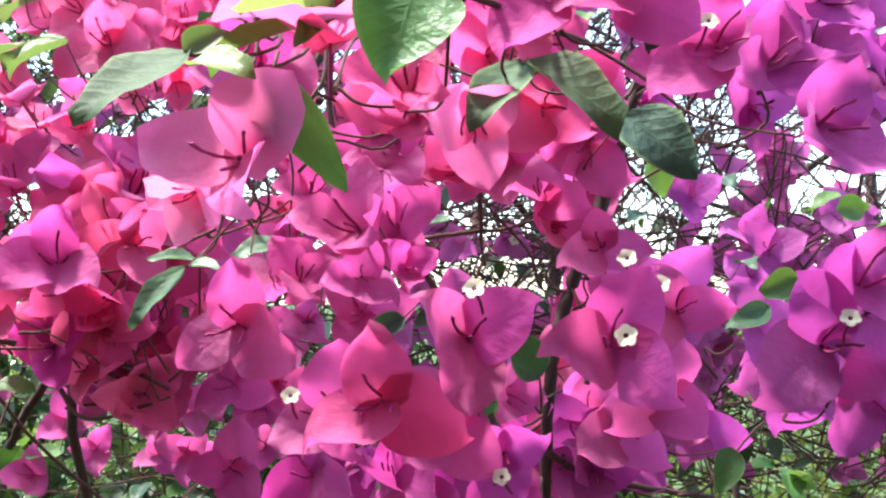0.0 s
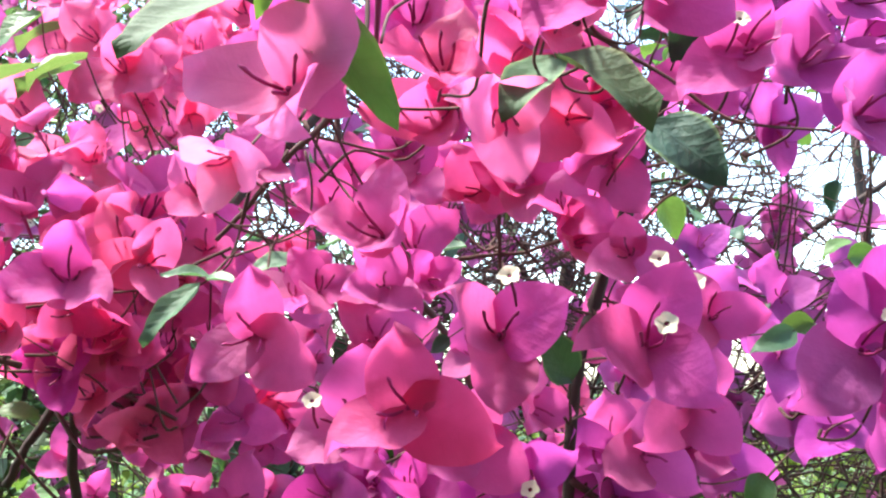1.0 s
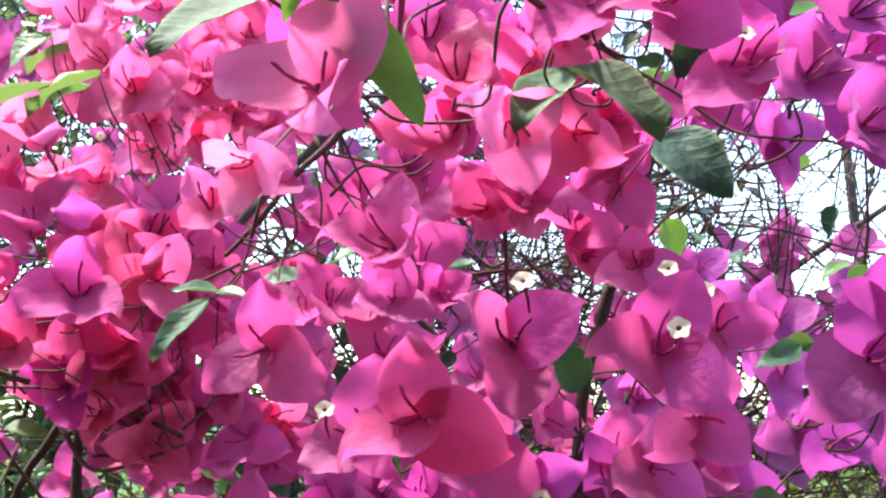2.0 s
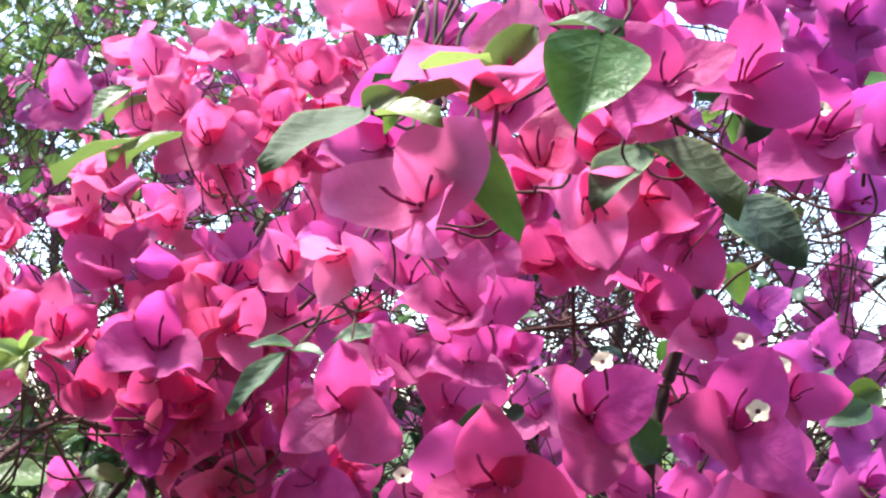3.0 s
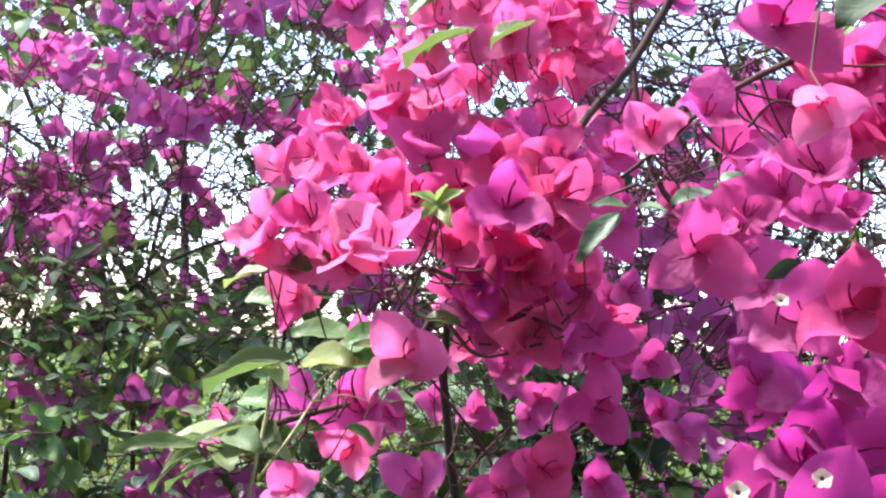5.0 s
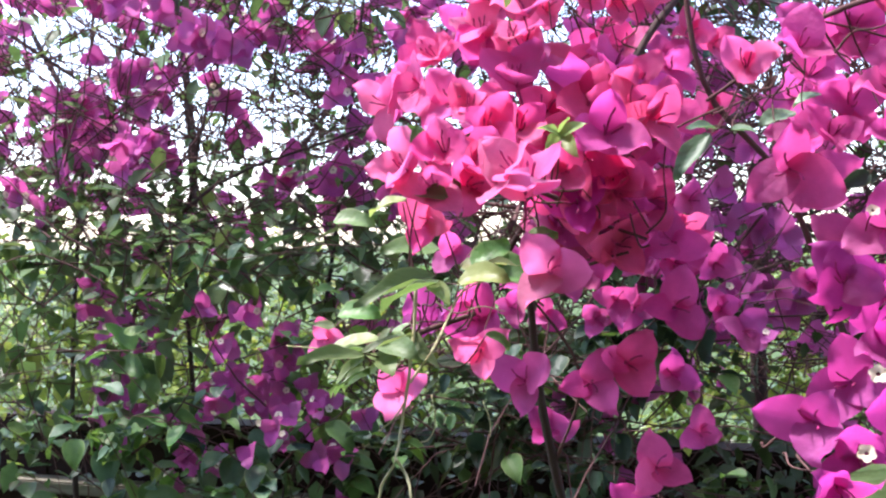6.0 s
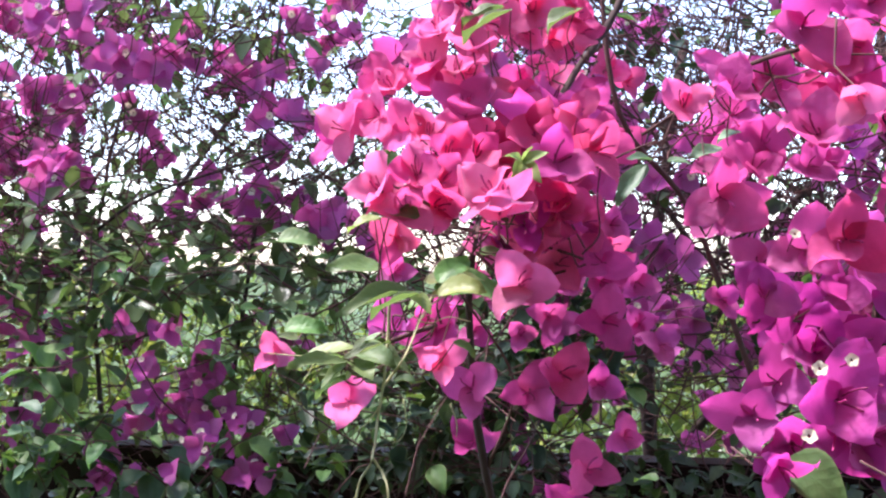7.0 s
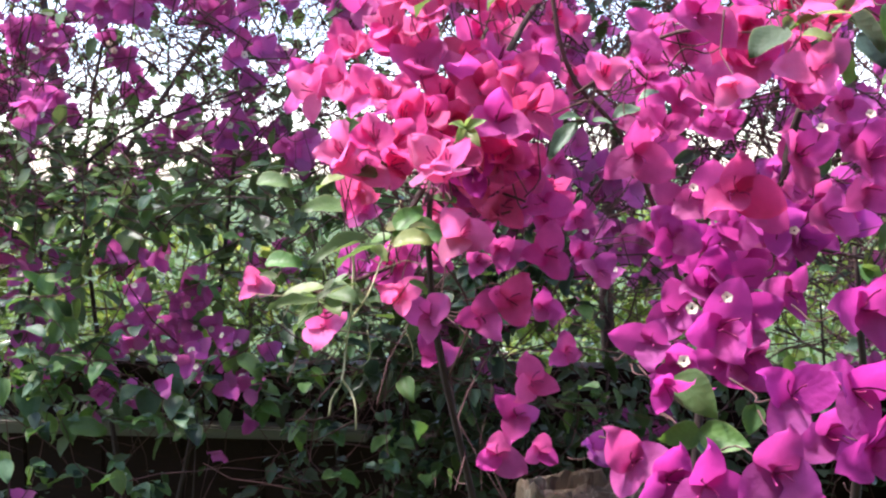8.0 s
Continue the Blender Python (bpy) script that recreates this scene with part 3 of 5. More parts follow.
bloom((-0.179, 0.804, 1.374), (0.00, -0.98, 0.20), 10, 60, 0.023, MAGENTA)
bloom((-0.066, 1.125, 1.346), (0.00, -0.98, 0.20), 70, 60, 0.027, MAGENTA, alone=True)
bloom((0.008, 1.286, 1.334), (0.10, -0.98, 0.20), 100, 60, 0.027, MAGENTA, alone=True)
bloom((-0.116, 0.738, 1.539), (0.10, -0.99, 0.10), 60, 60, 0.034, MAGENTA, alone=True)
bloom((-0.305, 0.483, 1.394), (-0.10, -0.80, 0.60), 95, 48, 0.029, VIOLET)
bloom((-0.060, 0.315, 1.371), (0.00, -0.99, 0.15), 60, 66, 0.033, FUCHSIA, alone=True)
bloom((-0.103, 0.325, 1.361), (-0.45, -0.89, 0.09), 170, 58, 0.026, FUCHSIA, alone=True)
bloom((-0.072, 0.370, 1.374), (-0.28, -0.92, 0.28), 100, 56, 0.029, FUCHSIA, alone=True)
bloom((-0.050, 0.370, 1.393), (0.00, -0.96, 0.29), 70, 60, 0.030, FUCHSIA, alone=True)
bloom((-0.034, 0.342, 1.375), (0.29, -0.95, 0.10), 20, 58, 0.029, FUCHSIA, alone=True)
bloom((-0.086, 0.312, 1.348), (-0.19, -0.96, -0.19), 230, 56, 0.028, FUCHSIA, alone=True)
bloom((-0.039, 0.330, 1.347), (0.28, -0.94, -0.19), 310, 56, 0.027, FUCHSIA, alone=True)
bloom((-0.031, 0.373, 1.395), (0.19, -0.94, 0.28), 40, 60, 0.030, FUCHSIA, alone=True)
bloom((-0.053, 0.330, 1.350), (0.10, -0.99, -0.10), 190, 62, 0.031, FUCHSIA, alone=True)
bloom((-0.108, 0.273, 1.343), (-0.18, -0.91, -0.37), 260, 50, 0.022, FUCHSIA)
bloom((-0.141, 0.222, 1.309), (-0.19, -0.96, 0.19), 120, 56, 0.026, MAGENTA)
bloom((-0.127, 0.201, 1.305), (0.00, -0.98, 0.20), 80, 60, 0.026, FUCHSIA)
bloom((-0.115, 0.171, 1.311), (0.10, -0.98, 0.20), 100, 60, 0.027, FUCHSIA)
bloom((-0.069, 0.172, 1.358), (-0.19, -0.96, 0.19), 140, 62, 0.026, FUCHSIA)
bloom((-0.046, 0.151, 1.365), (0.10, -0.99, 0.10), 30, 62, 0.029, FUCHSIA)
bloom((-0.036, 0.148, 1.336), (0.20, -0.98, 0.00), 320, 62, 0.026, FUCHSIA)
bloom((-0.087, 0.150, 1.324), (-0.10, -0.99, 0.10), 90, 62, 0.026, FUCHSIA)
bloom((-0.042, 0.188, 1.332), (0.00, -1.00, 0.10), 200, 62, 0.027, FUCHSIA)
bloom((0.007, 0.251, 1.392), (0.10, -0.99, 0.10), 60, 62, 0.031, FUCHSIA)
bloom((0.075, 0.537, 1.559), (0.19, -0.96, 0.19), 50, 60, 0.031, MAGENTA)
bloom((0.075, 0.517, 1.499), (0.10, -0.99, 0.10), 100, 60, 0.031, MAGENTA)
bloom((0.063, 0.536, 1.413), (0.10, -0.99, 0.10), 30, 60, 0.031, FUCHSIA)
bloom((0.042, 0.576, 1.411), (0.00, -1.00, 0.10), 80, 60, 0.031, FUCHSIA)
bloom((0.012, 0.597, 1.398), (-0.10, -0.99, 0.10), 110, 60, 0.029, FUCHSIA)
bloom((-0.020, 0.638, 1.416), (0.00, -1.00, 0.10), 60, 60, 0.023, MAGENTA)
bloom((0.046, 0.456, 1.376), (0.10, -0.99, 0.10), 60, 60, 0.029, FUCHSIA)
bloom((-0.145, 0.601, 1.276), (0.00, -0.96, 0.29), 100, 60, 0.033, ROSE)
bloom((-0.159, 0.600, 1.244), (-0.10, -0.99, 0.10), 250, 60, 0.031, MAGENTA)
bloom((-0.179, 0.598, 1.206), (0.00, -0.98, 0.20), 80, 60, 0.029, MAGENTA)
bloom((-0.131, 0.645, 1.194), (0.10, -0.98, 0.20), 80, 60, 0.023, MAGENTA)
bloom((-0.166, 0.609, 1.355), (0.00, -0.98, 0.20), 50, 60, 0.031, ROSE)
bloom((-0.126, 0.655, 1.340), (0.10, -0.98, 0.20), 100, 60, 0.024, MAGENTA)
bloom((-0.193, 0.609, 1.339), (0.00, -0.98, 0.20), 70, 60, 0.029, MAGENTA)
bloom((-0.244, 0.562, 1.347), (-0.10, -0.98, 0.20), 30, 60, 0.031, MAGENTA)
bloom((-0.275, 0.507, 1.396), (-0.10, -0.95, 0.29), 90, 58, 0.029, MAGENTA)
bloom((-0.271, 0.465, 1.380), (0.10, -0.95, -0.29), 280, 55, 0.022, PINK)
bloom((-0.130, 0.610, 1.398), (0.10, -0.99, 0.10), 70, 60, 0.031, MAGENTA)
bloom((-0.148, 0.617, 1.479), (0.20, -0.98, 0.10), 60, 60, 0.031, ROSE)
bloom((-0.122, 0.662, 1.431), (0.10, -0.99, 0.10), 100, 60, 0.024, MAGENTA)
bloom((-0.104, 0.651, 1.294), (0.00, -0.98, 0.20), 100, 60, 0.023, MAGENTA)
bloom((-0.186, 0.587, 1.453), (0.20, -0.98, 0.10), 30, 60, 0.029, ROSE)
bloom((-0.077, 0.642, 1.197), (0.10, -0.95, 0.29), 60, 55, 0.023, VIOLET)
bloom((-0.307, 0.673, 1.439), (0.00, -0.98, 0.20), 110, 55, 0.023, MAGENTA)
bloom((-0.414, 0.673, 1.366), (-0.19, -0.96, 0.19), 110, 52, 0.024, PINK, alone=True)
bloom((-0.344, 0.616, 1.330), (-0.10, -0.91, 0.40), 250, 50, 0.031, PINK, alone=True)
bloom((-0.100, 0.728, 1.485), (0.00, -1.00, 0.10), 80, 60, 0.025, MAGENTA, alone=True)
bloom((-0.045, 0.546, 1.494), (0.10, -0.99, 0.10), 10, 60, 0.032, MAGENTA, alone=True)
bloom((-0.016, 0.488, 1.687), (-0.10, -0.98, 0.20), 40, 60, 0.027, MAGENTA)
bloom((0.008, 0.431, 1.671), (0.00, -1.00, 0.10), 90, 60, 0.027, MAGENTA)
bloom((0.043, 0.469, 1.691), (0.10, -0.99, 0.10), 20, 60, 0.027, MAGENTA)
bloom((0.095, 0.434, 1.670), (0.10, -0.99, 0.10), 60, 60, 0.027, VIOLET)
bloom((0.132, 0.476, 1.672), (0.10, -0.98, 0.20), 130, 60, 0.027, VIOLET)
bloom((0.140, 0.436, 1.671), (0.20, -0.98, 0.10), 20, 60, 0.027, VIOLET)
bloom((-0.085, 0.579, 1.735), (-0.10, -0.98, 0.20), 70, 60, 0.029, ROSE)
bloom((-0.053, 0.526, 1.694), (0.00, -0.98, 0.20), 100, 60, 0.029, MAGENTA)
bloom((-0.118, 0.616, 1.746), (-0.10, -0.98, 0.20), 30, 60, 0.029, PINK)
bloom((0.082, 0.470, 1.695), (0.00, -1.00, 0.10), 90, 60, 0.027, MAGENTA)
bloom((0.168, 0.479, 1.666), (0.20, -0.98, 0.10), 70, 60, 0.027, VIOLET)
bloom((0.059, 0.448, 1.700), (0.00, -1.00, 0.00), 90, 60, 0.027, MAGENTA)
bloom((0.120, 0.450, 1.701), (0.10, -1.00, 0.00), 30, 60, 0.027, VIOLET)
bloom((-0.000, 0.511, 1.733), (0.00, -1.00, 0.00), 60, 60, 0.027, MAGENTA)
bloom((-0.024, 0.525, 1.539), (-0.10, -0.98, 0.20), 40, 60, 0.029, MAGENTA)
bloom((-0.011, 0.494, 1.406), (0.00, -1.00, 0.10), 75, 62, 0.036, FUCHSIA, alone=True)
bloom((-0.040, 0.477, 1.424), (-0.28, -0.94, 0.19), 130, 56, 0.032, FUCHSIA, alone=True)
bloom((0.025, 0.511, 1.394), (0.10, -0.99, 0.10), 10, 62, 0.036, FUCHSIA, alone=True)
bloom((-0.058, 0.704, 1.371), (0.00, -0.98, 0.20), 40, 60, 0.023, MAGENTA, alone=True)
bloom((0.070, 0.511, 1.428), (0.10, -0.99, 0.10), 20, 62, 0.032, VIOLET, alone=True)
bloom((0.111, 0.495, 1.505), (0.00, -1.00, 0.10), 50, 62, 0.034, VIOLET, alone=True)
bloom((-0.011, 0.305, 1.565), (0.10, -0.85, 0.45), 200, 60, 0.025, ROSE, alone=True)
bloom((0.009, 0.350, 1.566), (0.00, -0.80, -0.50), 40, 55, 0.026, PINK, alone=True)
bloom((-0.068, 0.270, 1.530), (-0.40, -0.70, -0.40), 250, 50, 0.018, PINK, alone=True)
bloom((0.133, 0.420, 1.612), (0.10, -0.90, 0.20), 60, 60, 0.028, VIOLET, alone=True)
bloom((0.161, 0.430, 1.605), (0.20, -0.90, 0.10), 20, 60, 0.028, VIOLET, alone=True)
bloom((0.184, 0.450, 1.628), (0.10, -0.90, 0.30), 100, 60, 0.028, VIOLET, alone=True)
bloom((0.179, 0.440, 1.587), (0.30, -0.90, 0.00), 150, 60, 0.028, VIOLET, alone=True)
bloom((0.148, 0.470, 1.593), (0.00, -0.90, -0.20), 270, 60, 0.028, VIOLET, alone=True)
bloom((0.108, 0.460, 1.612), (0.10, -0.90, 0.10), 200, 60, 0.028, MAGENTA, alone=True)
bloom((0.187, 0.420, 1.600), (0.20, -0.90, 0.20), 45, 60, 0.028, VIOLET, alone=True)
bloom((0.157, 0.440, 1.641), (0.10, -0.90, 0.20), 0, 60, 0.028, VIOLET, alone=True)
bloom((0.099, 0.430, 1.630), (0.00, -0.90, 0.30), 80, 60, 0.028, MAGENTA, alone=True)
bloom((0.130, 0.450, 1.647), (0.00, -0.90, 0.30), 140, 60, 0.028, VIOLET, alone=True)
bloom((0.030, 0.360, 1.603), (0.10, -0.90, -0.10), 30, 60, 0.028, ROSE, alone=True)
bloom((0.018, 0.400, 1.600), (0.20, -0.90, -0.20), 250, 60, 0.028, ROSE, alone=True)
bloom((0.044, 0.430, 1.585), (0.00, -0.90, -0.30), 100, 60, 0.028, ROSE, alone=True)
bloom((0.068, 0.460, 1.572), (0.10, -0.90, -0.20), 300, 60, 0.028, MAGENTA, alone=True)
bloom((-0.016, 0.420, 1.583), (-0.10, -0.90, 0.10), 180, 60, 0.028, ROSE, alone=True)
bloom((-0.027, 0.500, 1.575), (0.00, -0.90, 0.20), 70, 60, 0.028, MAGENTA, alone=True)
bloom((0.014, 0.520, 1.572), (0.00, -0.90, 0.10), 10, 60, 0.028, MAGENTA, alone=True)
bloom((0.163, 0.430, 1.474), (0.20, -0.90, 0.00), 130, 60, 0.028, VIOLET, alone=True)
bloom((0.187, 0.440, 1.493), (0.30, -0.90, 0.10), 60, 60, 0.028, VIOLET, alone=True)
bloom((0.187, 0.460, 1.456), (0.20, -0.90, -0.10), 0, 60, 0.028, VIOLET, alone=True)
bloom((0.092, 0.420, 1.462), (0.10, -0.90, -0.20), 200, 60, 0.028, MAGENTA, alone=True)
bloom((0.082, 0.470, 1.439), (0.10, -0.90, 0.10), 80, 60, 0.028, MAGENTA, alone=True)
bloom((0.075, 0.500, 1.416), (0.00, -0.90, 0.20), 20, 60, 0.028, FUCHSIA, alone=True)
bloom((0.139, 0.550, 1.429), (0.20, -0.90, 0.10), 110, 60, 0.028, VIOLET, alone=True)
bloom((-0.171, 0.620, 1.445), (-0.10, -0.90, 0.10), 60, 60, 0.028, MAGENTA, alone=True)
bloom((-0.199, 0.600, 1.450), (-0.20, -0.90, 0.20), 10, 60, 0.028, MAGENTA, alone=True)
bloom((-0.249, 0.660, 1.422), (0.00, -0.90, 0.20), 100, 60, 0.022, MAGENTA, alone=True)
bloom((-0.170, 0.660, 1.400), (0.00, -0.90, 0.10), 40, 60, 0.022, MAGENTA, alone=True)
bloom((-0.287, 0.700, 1.378), (-0.10, -0.90, 0.30), 70, 60, 0.022, MAGENTA, alone=True)
bloom((-0.333, 0.600, 1.560), (-0.20, -0.90, 0.20), 100, 60, 0.029, ROSE, alone=True)
bloom((-0.310, 0.580, 1.509), (-0.20, -0.90, 0.10), 40, 60, 0.029, PINK, alone=True)
bloom((-0.269, 0.540, 1.539), (0.00, -0.90, 0.30), 200, 60, 0.029, PINK, alone=True)
bloom((-0.243, 0.660, 1.616), (0.00, -0.90, 0.20), 80, 60, 0.029, ROSE, alone=True)
bloom((-0.205, 0.620, 1.586), (0.10, -0.90, 0.10), 20, 60, 0.029, ROSE, alone=True)
bloom((-0.227, 0.600, 1.549), (0.00, -0.90, 0.10), 140, 60, 0.029, ROSE, alone=True)
bloom((-0.183, 0.600, 1.550), (0.10, -0.90, 0.00), 70, 60, 0.029, ROSE, alone=True)
bloom((-0.155, 0.620, 1.566), (0.20, -0.90, 0.10), 10, 60, 0.029, MAGENTA, alone=True)
bloom((-0.201, 0.600, 1.510), (0.00, -0.90, 0.00), 60, 60, 0.029, ROSE, alone=True)
bloom((-0.170, 0.600, 1.515), (0.10, -0.90, 0.00), 110, 60, 0.029, MAGENTA, alone=True)
bloom((-0.142, 0.620, 1.530), (0.20, -0.90, 0.10), 50, 60, 0.029, MAGENTA, alone=True)
bloom((-0.226, 0.720, 1.655), (0.00, -0.90, 0.20), 30, 60, 0.029, ROSE, alone=True)
bloom((-0.191, 0.780, 1.702), (0.00, -0.90, 0.10), 90, 60, 0.029, ROSE, alone=True)
bloom((-0.150, 0.840, 1.737), (0.10, -0.90, 0.10), 10, 60, 0.029, ROSE, alone=True)
bloom((-0.122, 0.860, 1.709), (0.10, -0.90, 0.10), 70, 60, 0.029, MAGENTA, alone=True)
bloom((-0.211, 0.760, 1.727), (0.00, -0.90, 0.20), 130, 60, 0.029, ROSE, alone=True)
bloom((-0.110, 0.660, 1.446), (0.10, -0.90, 0.10), 40, 60, 0.023, MAGENTA, alone=True)
bloom((-0.087, 0.680, 1.430), (0.10, -0.90, 0.00), 100, 60, 0.023, MAGENTA, alone=True)
bloom((-0.136, 0.640, 1.462), (0.00, -0.90, 0.10), 10, 60, 0.023, MAGENTA, alone=True)
bloom((-0.152, 0.660, 1.436), (0.00, -0.90, 0.10), 70, 60, 0.023, MAGENTA, alone=True)
bloom((-0.074, 0.720, 1.390), (0.00, -0.90, 0.00), 20, 60, 0.023, MAGENTA, alone=True)
bloom((-0.173, 0.620, 1.460), (0.00, -0.90, 0.10), 140, 60, 0.029, ROSE, alone=True)
bloom((-0.194, 0.660, 1.426), (-0.10, -0.90, 0.10), 50, 60, 0.023, MAGENTA, alone=True)

# wide open florets: where they stand
open_floret((0.010, 0.318, 1.504))
open_floret((0.069, 0.370, 1.516))
open_floret((0.078, 0.355, 1.506))
open_floret((0.058, 0.314, 1.489))
open_floret((0.144, 0.350, 1.494))
open_floret((0.023, 0.392, 1.431))
open_floret((0.096, 0.352, 1.601))
open_floret((-0.058, 0.378, 1.464))
open_floret((-0.288, 0.545, 1.557))
open_floret((-0.106, 0.240, 1.364))
open_floret((-0.103, 0.235, 1.396))
open_floret((-0.063, 0.290, 1.395))

# leaves: stalk end, tip, whether the blade faces up or out, tone
leaf((-0.222, 0.408, 1.511), (-0.231, 0.391, 1.513), OUT, YOUNG, .62)
leaf((-0.222, 0.408, 1.511), (-0.209, 0.393, 1.515), OUT, YOUNG, .62)
leaf((-0.222, 0.408, 1.509), (-0.229, 0.389, 1.502), OUT, YOUNG, .62)
leaf((-0.222, 0.408, 1.509), (-0.213, 0.390, 1.500), OUT, YOUNG, .62)
leaf((-0.222, 0.408, 1.511), (-0.218, 0.402, 1.520), UP, YOUNG, .7)
leaf((-0.018, 0.219, 1.576), (-0.033, 0.214, 1.558), OUT, PALE, .62)
leaf((-0.047, 0.230, 1.566), (-0.056, 0.224, 1.567), UP, DARK, .9)
leaf((-0.033, 0.225, 1.563), (-0.054, 0.220, 1.559), UP, GREEN, .5)
leaf((-0.013, 0.233, 1.583), (0.005, 0.228, 1.583), UP, BLUISH, .5)
leaf((-0.330, 0.412, 1.387), (-0.305, 0.393, 1.392), UP, PALE, .8)
leaf((-0.328, 0.412, 1.390), (-0.321, 0.412, 1.400), UP, PALE)
leaf((-0.334, 0.412, 1.385), (-0.353, 0.391, 1.389), UP, PALE, .6)
leaf((-0.329, 0.412, 1.383), (-0.317, 0.383, 1.380), UP, PALE, .8)
leaf((-0.295, 0.414, 1.428), (-0.337, 0.382, 1.423), UP, PALE, .4)
leaf((-0.375, 0.510, 1.390), (-0.389, 0.509, 1.395), UP, PALE)
leaf((-0.351, 0.411, 1.374), (-0.334, 0.412, 1.376), UP, PALE, .5)
leaf((-0.334, 0.412, 1.376), (-0.351, 0.391, 1.367), UP, PALE, .4)
leaf((-0.264, 0.415, 1.436), (-0.245, 0.416, 1.438), UP, YOUNG, .7)
leaf((-0.278, 0.414, 1.423), (-0.257, 0.415, 1.433), UP, YOUNG, .4)
leaf((-0.306, 0.413, 1.383), (-0.291, 0.414, 1.378), UP, PALE)
leaf((-0.265, 0.415, 1.394), (-0.250, 0.416, 1.390), UP, PALE, .6)
leaf((-0.302, 0.434, 1.489), (-0.280, 0.425, 1.485), UP, PALE, .35)
leaf((-0.318, 0.433, 1.484), (-0.307, 0.423, 1.481), UP, GREEN, .9)
leaf((-0.005, 0.193, 1.564), (-0.010, 0.184, 1.544), OUT, GREEN, 1.5)
leaf((-0.057, 0.219, 1.555), (-0.081, 0.208, 1.543), UP, SAGE, 1.1)
leaf((-0.042, 0.208, 1.547), (-0.020, 0.204, 1.527), OUT, GREEN, .5)
leaf((-0.053, 0.203, 1.549), (-0.039, 0.198, 1.550), UP, YOUNG)
leaf((-0.043, 0.207, 1.561), (-0.029, 0.197, 1.563), UP, YOUNG)
leaf((-0.058, 0.219, 1.556), (-0.049, 0.222, 1.563), OUT, PALE, .8)
leaf((0.029, 0.346, 1.584), (0.007, 0.330, 1.563), UP, SAGE, .9)
leaf((0.029, 0.346, 1.584), (0.063, 0.330, 1.567), UP, SAGE, .75)
leaf((0.076, 0.407, 1.577), (0.101, 0.388, 1.554), OUT, DARK)
leaf((0.099, 0.414, 1.629), (0.087, 0.415, 1.607), OUT, DARK)
leaf((-0.121, 0.480, 1.520), (-0.140, 0.469, 1.524), UP, BLUISH, .8)
leaf((-0.116, 0.455, 1.516), (-0.102, 0.450, 1.518), UP, BLUISH)
leaf((-0.125, 0.480, 1.516), (-0.151, 0.466, 1.492), UP, BLUISH, .6)
leaf((-0.076, 0.469, 1.528), (-0.099, 0.459, 1.524), UP, BLUISH)
leaf((-0.071, 0.470, 1.517), (-0.090, 0.460, 1.514), UP, BLUISH)
leaf((-0.020, 0.501, 1.491), (-0.040, 0.492, 1.484), OUT, DARK, .8)
leaf((0.165, 0.501, 1.497), (0.143, 0.494, 1.487), OUT, BLUISH, .8)
leaf((0.137, 0.474, 1.430), (0.131, 0.465, 1.411), OUT, GREEN)
leaf((-0.179, 0.464, 1.622), (-0.200, 0.445, 1.612), UP, PALE)
leaf((-0.053, 0.498, 1.544), (-0.071, 0.489, 1.537), UP, BLUISH)
leaf((0.003, 0.548, 1.544), (-0.014, 0.548, 1.545), UP, BLUISH)
leaf((0.036, 0.371, 1.472), (0.026, 0.358, 1.489), OUT, DARK)
leaf((-0.220, 0.570, 1.652), (-0.254, 0.556, 1.642), UP, PALE)
leaf((0.152, 0.385, 1.621), (0.128, 0.384, 1.629), UP, BLUISH)
leaf((-0.006, 0.530, 1.494), (-0.016, 0.531, 1.486), OUT, DARK)
leaf((-0.245, 0.569, 1.683), (-0.264, 0.550, 1.665), UP, GREEN)
leaf((-0.320, 0.682, 1.443), (-0.366, 0.667, 1.450), UP, GREEN)
leaf((-0.287, 0.359, 1.428), (-0.315, 0.337, 1.421), UP, PALE, .36)
leaf((-0.276, 0.361, 1.426), (-0.254, 0.351, 1.437), UP, YOUNG)
leaf((-0.292, 0.359, 1.426), (-0.280, 0.351, 1.419), UP, YOUNG)
leaf((-0.313, 0.421, 1.475), (-0.333, 0.409, 1.469), UP, YOUNG)
leaf((-0.313, 0.421, 1.477), (-0.289, 0.413, 1.482), UP, PALE)
leaf((-0.360, 0.428, 1.383), (-0.327, 0.420, 1.396), UP, YOUNG)
leaf((-0.241, 0.533, 1.454), (-0.220, 0.535, 1.456), UP, GREEN)
leaf((-0.417, 0.715, 1.467), (-0.382, 0.718, 1.475), UP, GREEN)
leaf((-0.241, 0.603, 1.689), (-0.271, 0.591, 1.679), UP, PALE)
leaf((-0.219, 0.512, 1.635), (-0.257, 0.490, 1.615), UP, PALE, .5)
leaf((-0.332, 0.382, 1.385), (-0.362, 0.358, 1.391), UP, PALE, .45)
leaf((-0.332, 0.382, 1.385), (-0.348, 0.362, 1.370), UP, PALE, .45)
leaf((-0.332, 0.382, 1.387), (-0.307, 0.384, 1.401), UP, PALE, .5)
leaf((-0.283, 0.454, 1.433), (-0.262, 0.456, 1.437), UP, YOUNG)
leaf((-0.327, 0.429, 1.389), (-0.300, 0.417, 1.388), UP, PALE)
leaf((-0.323, 0.429, 1.392), (-0.308, 0.429, 1.402), UP, GREEN)
leaf((-0.332, 0.428, 1.374), (-0.352, 0.418, 1.364), UP, YOUNG)
leaf((-0.275, 0.449, 1.426), (-0.233, 0.448, 1.436), UP, GREEN)
leaf((-0.274, 0.450, 1.433), (-0.254, 0.460, 1.452), UP, GREEN)
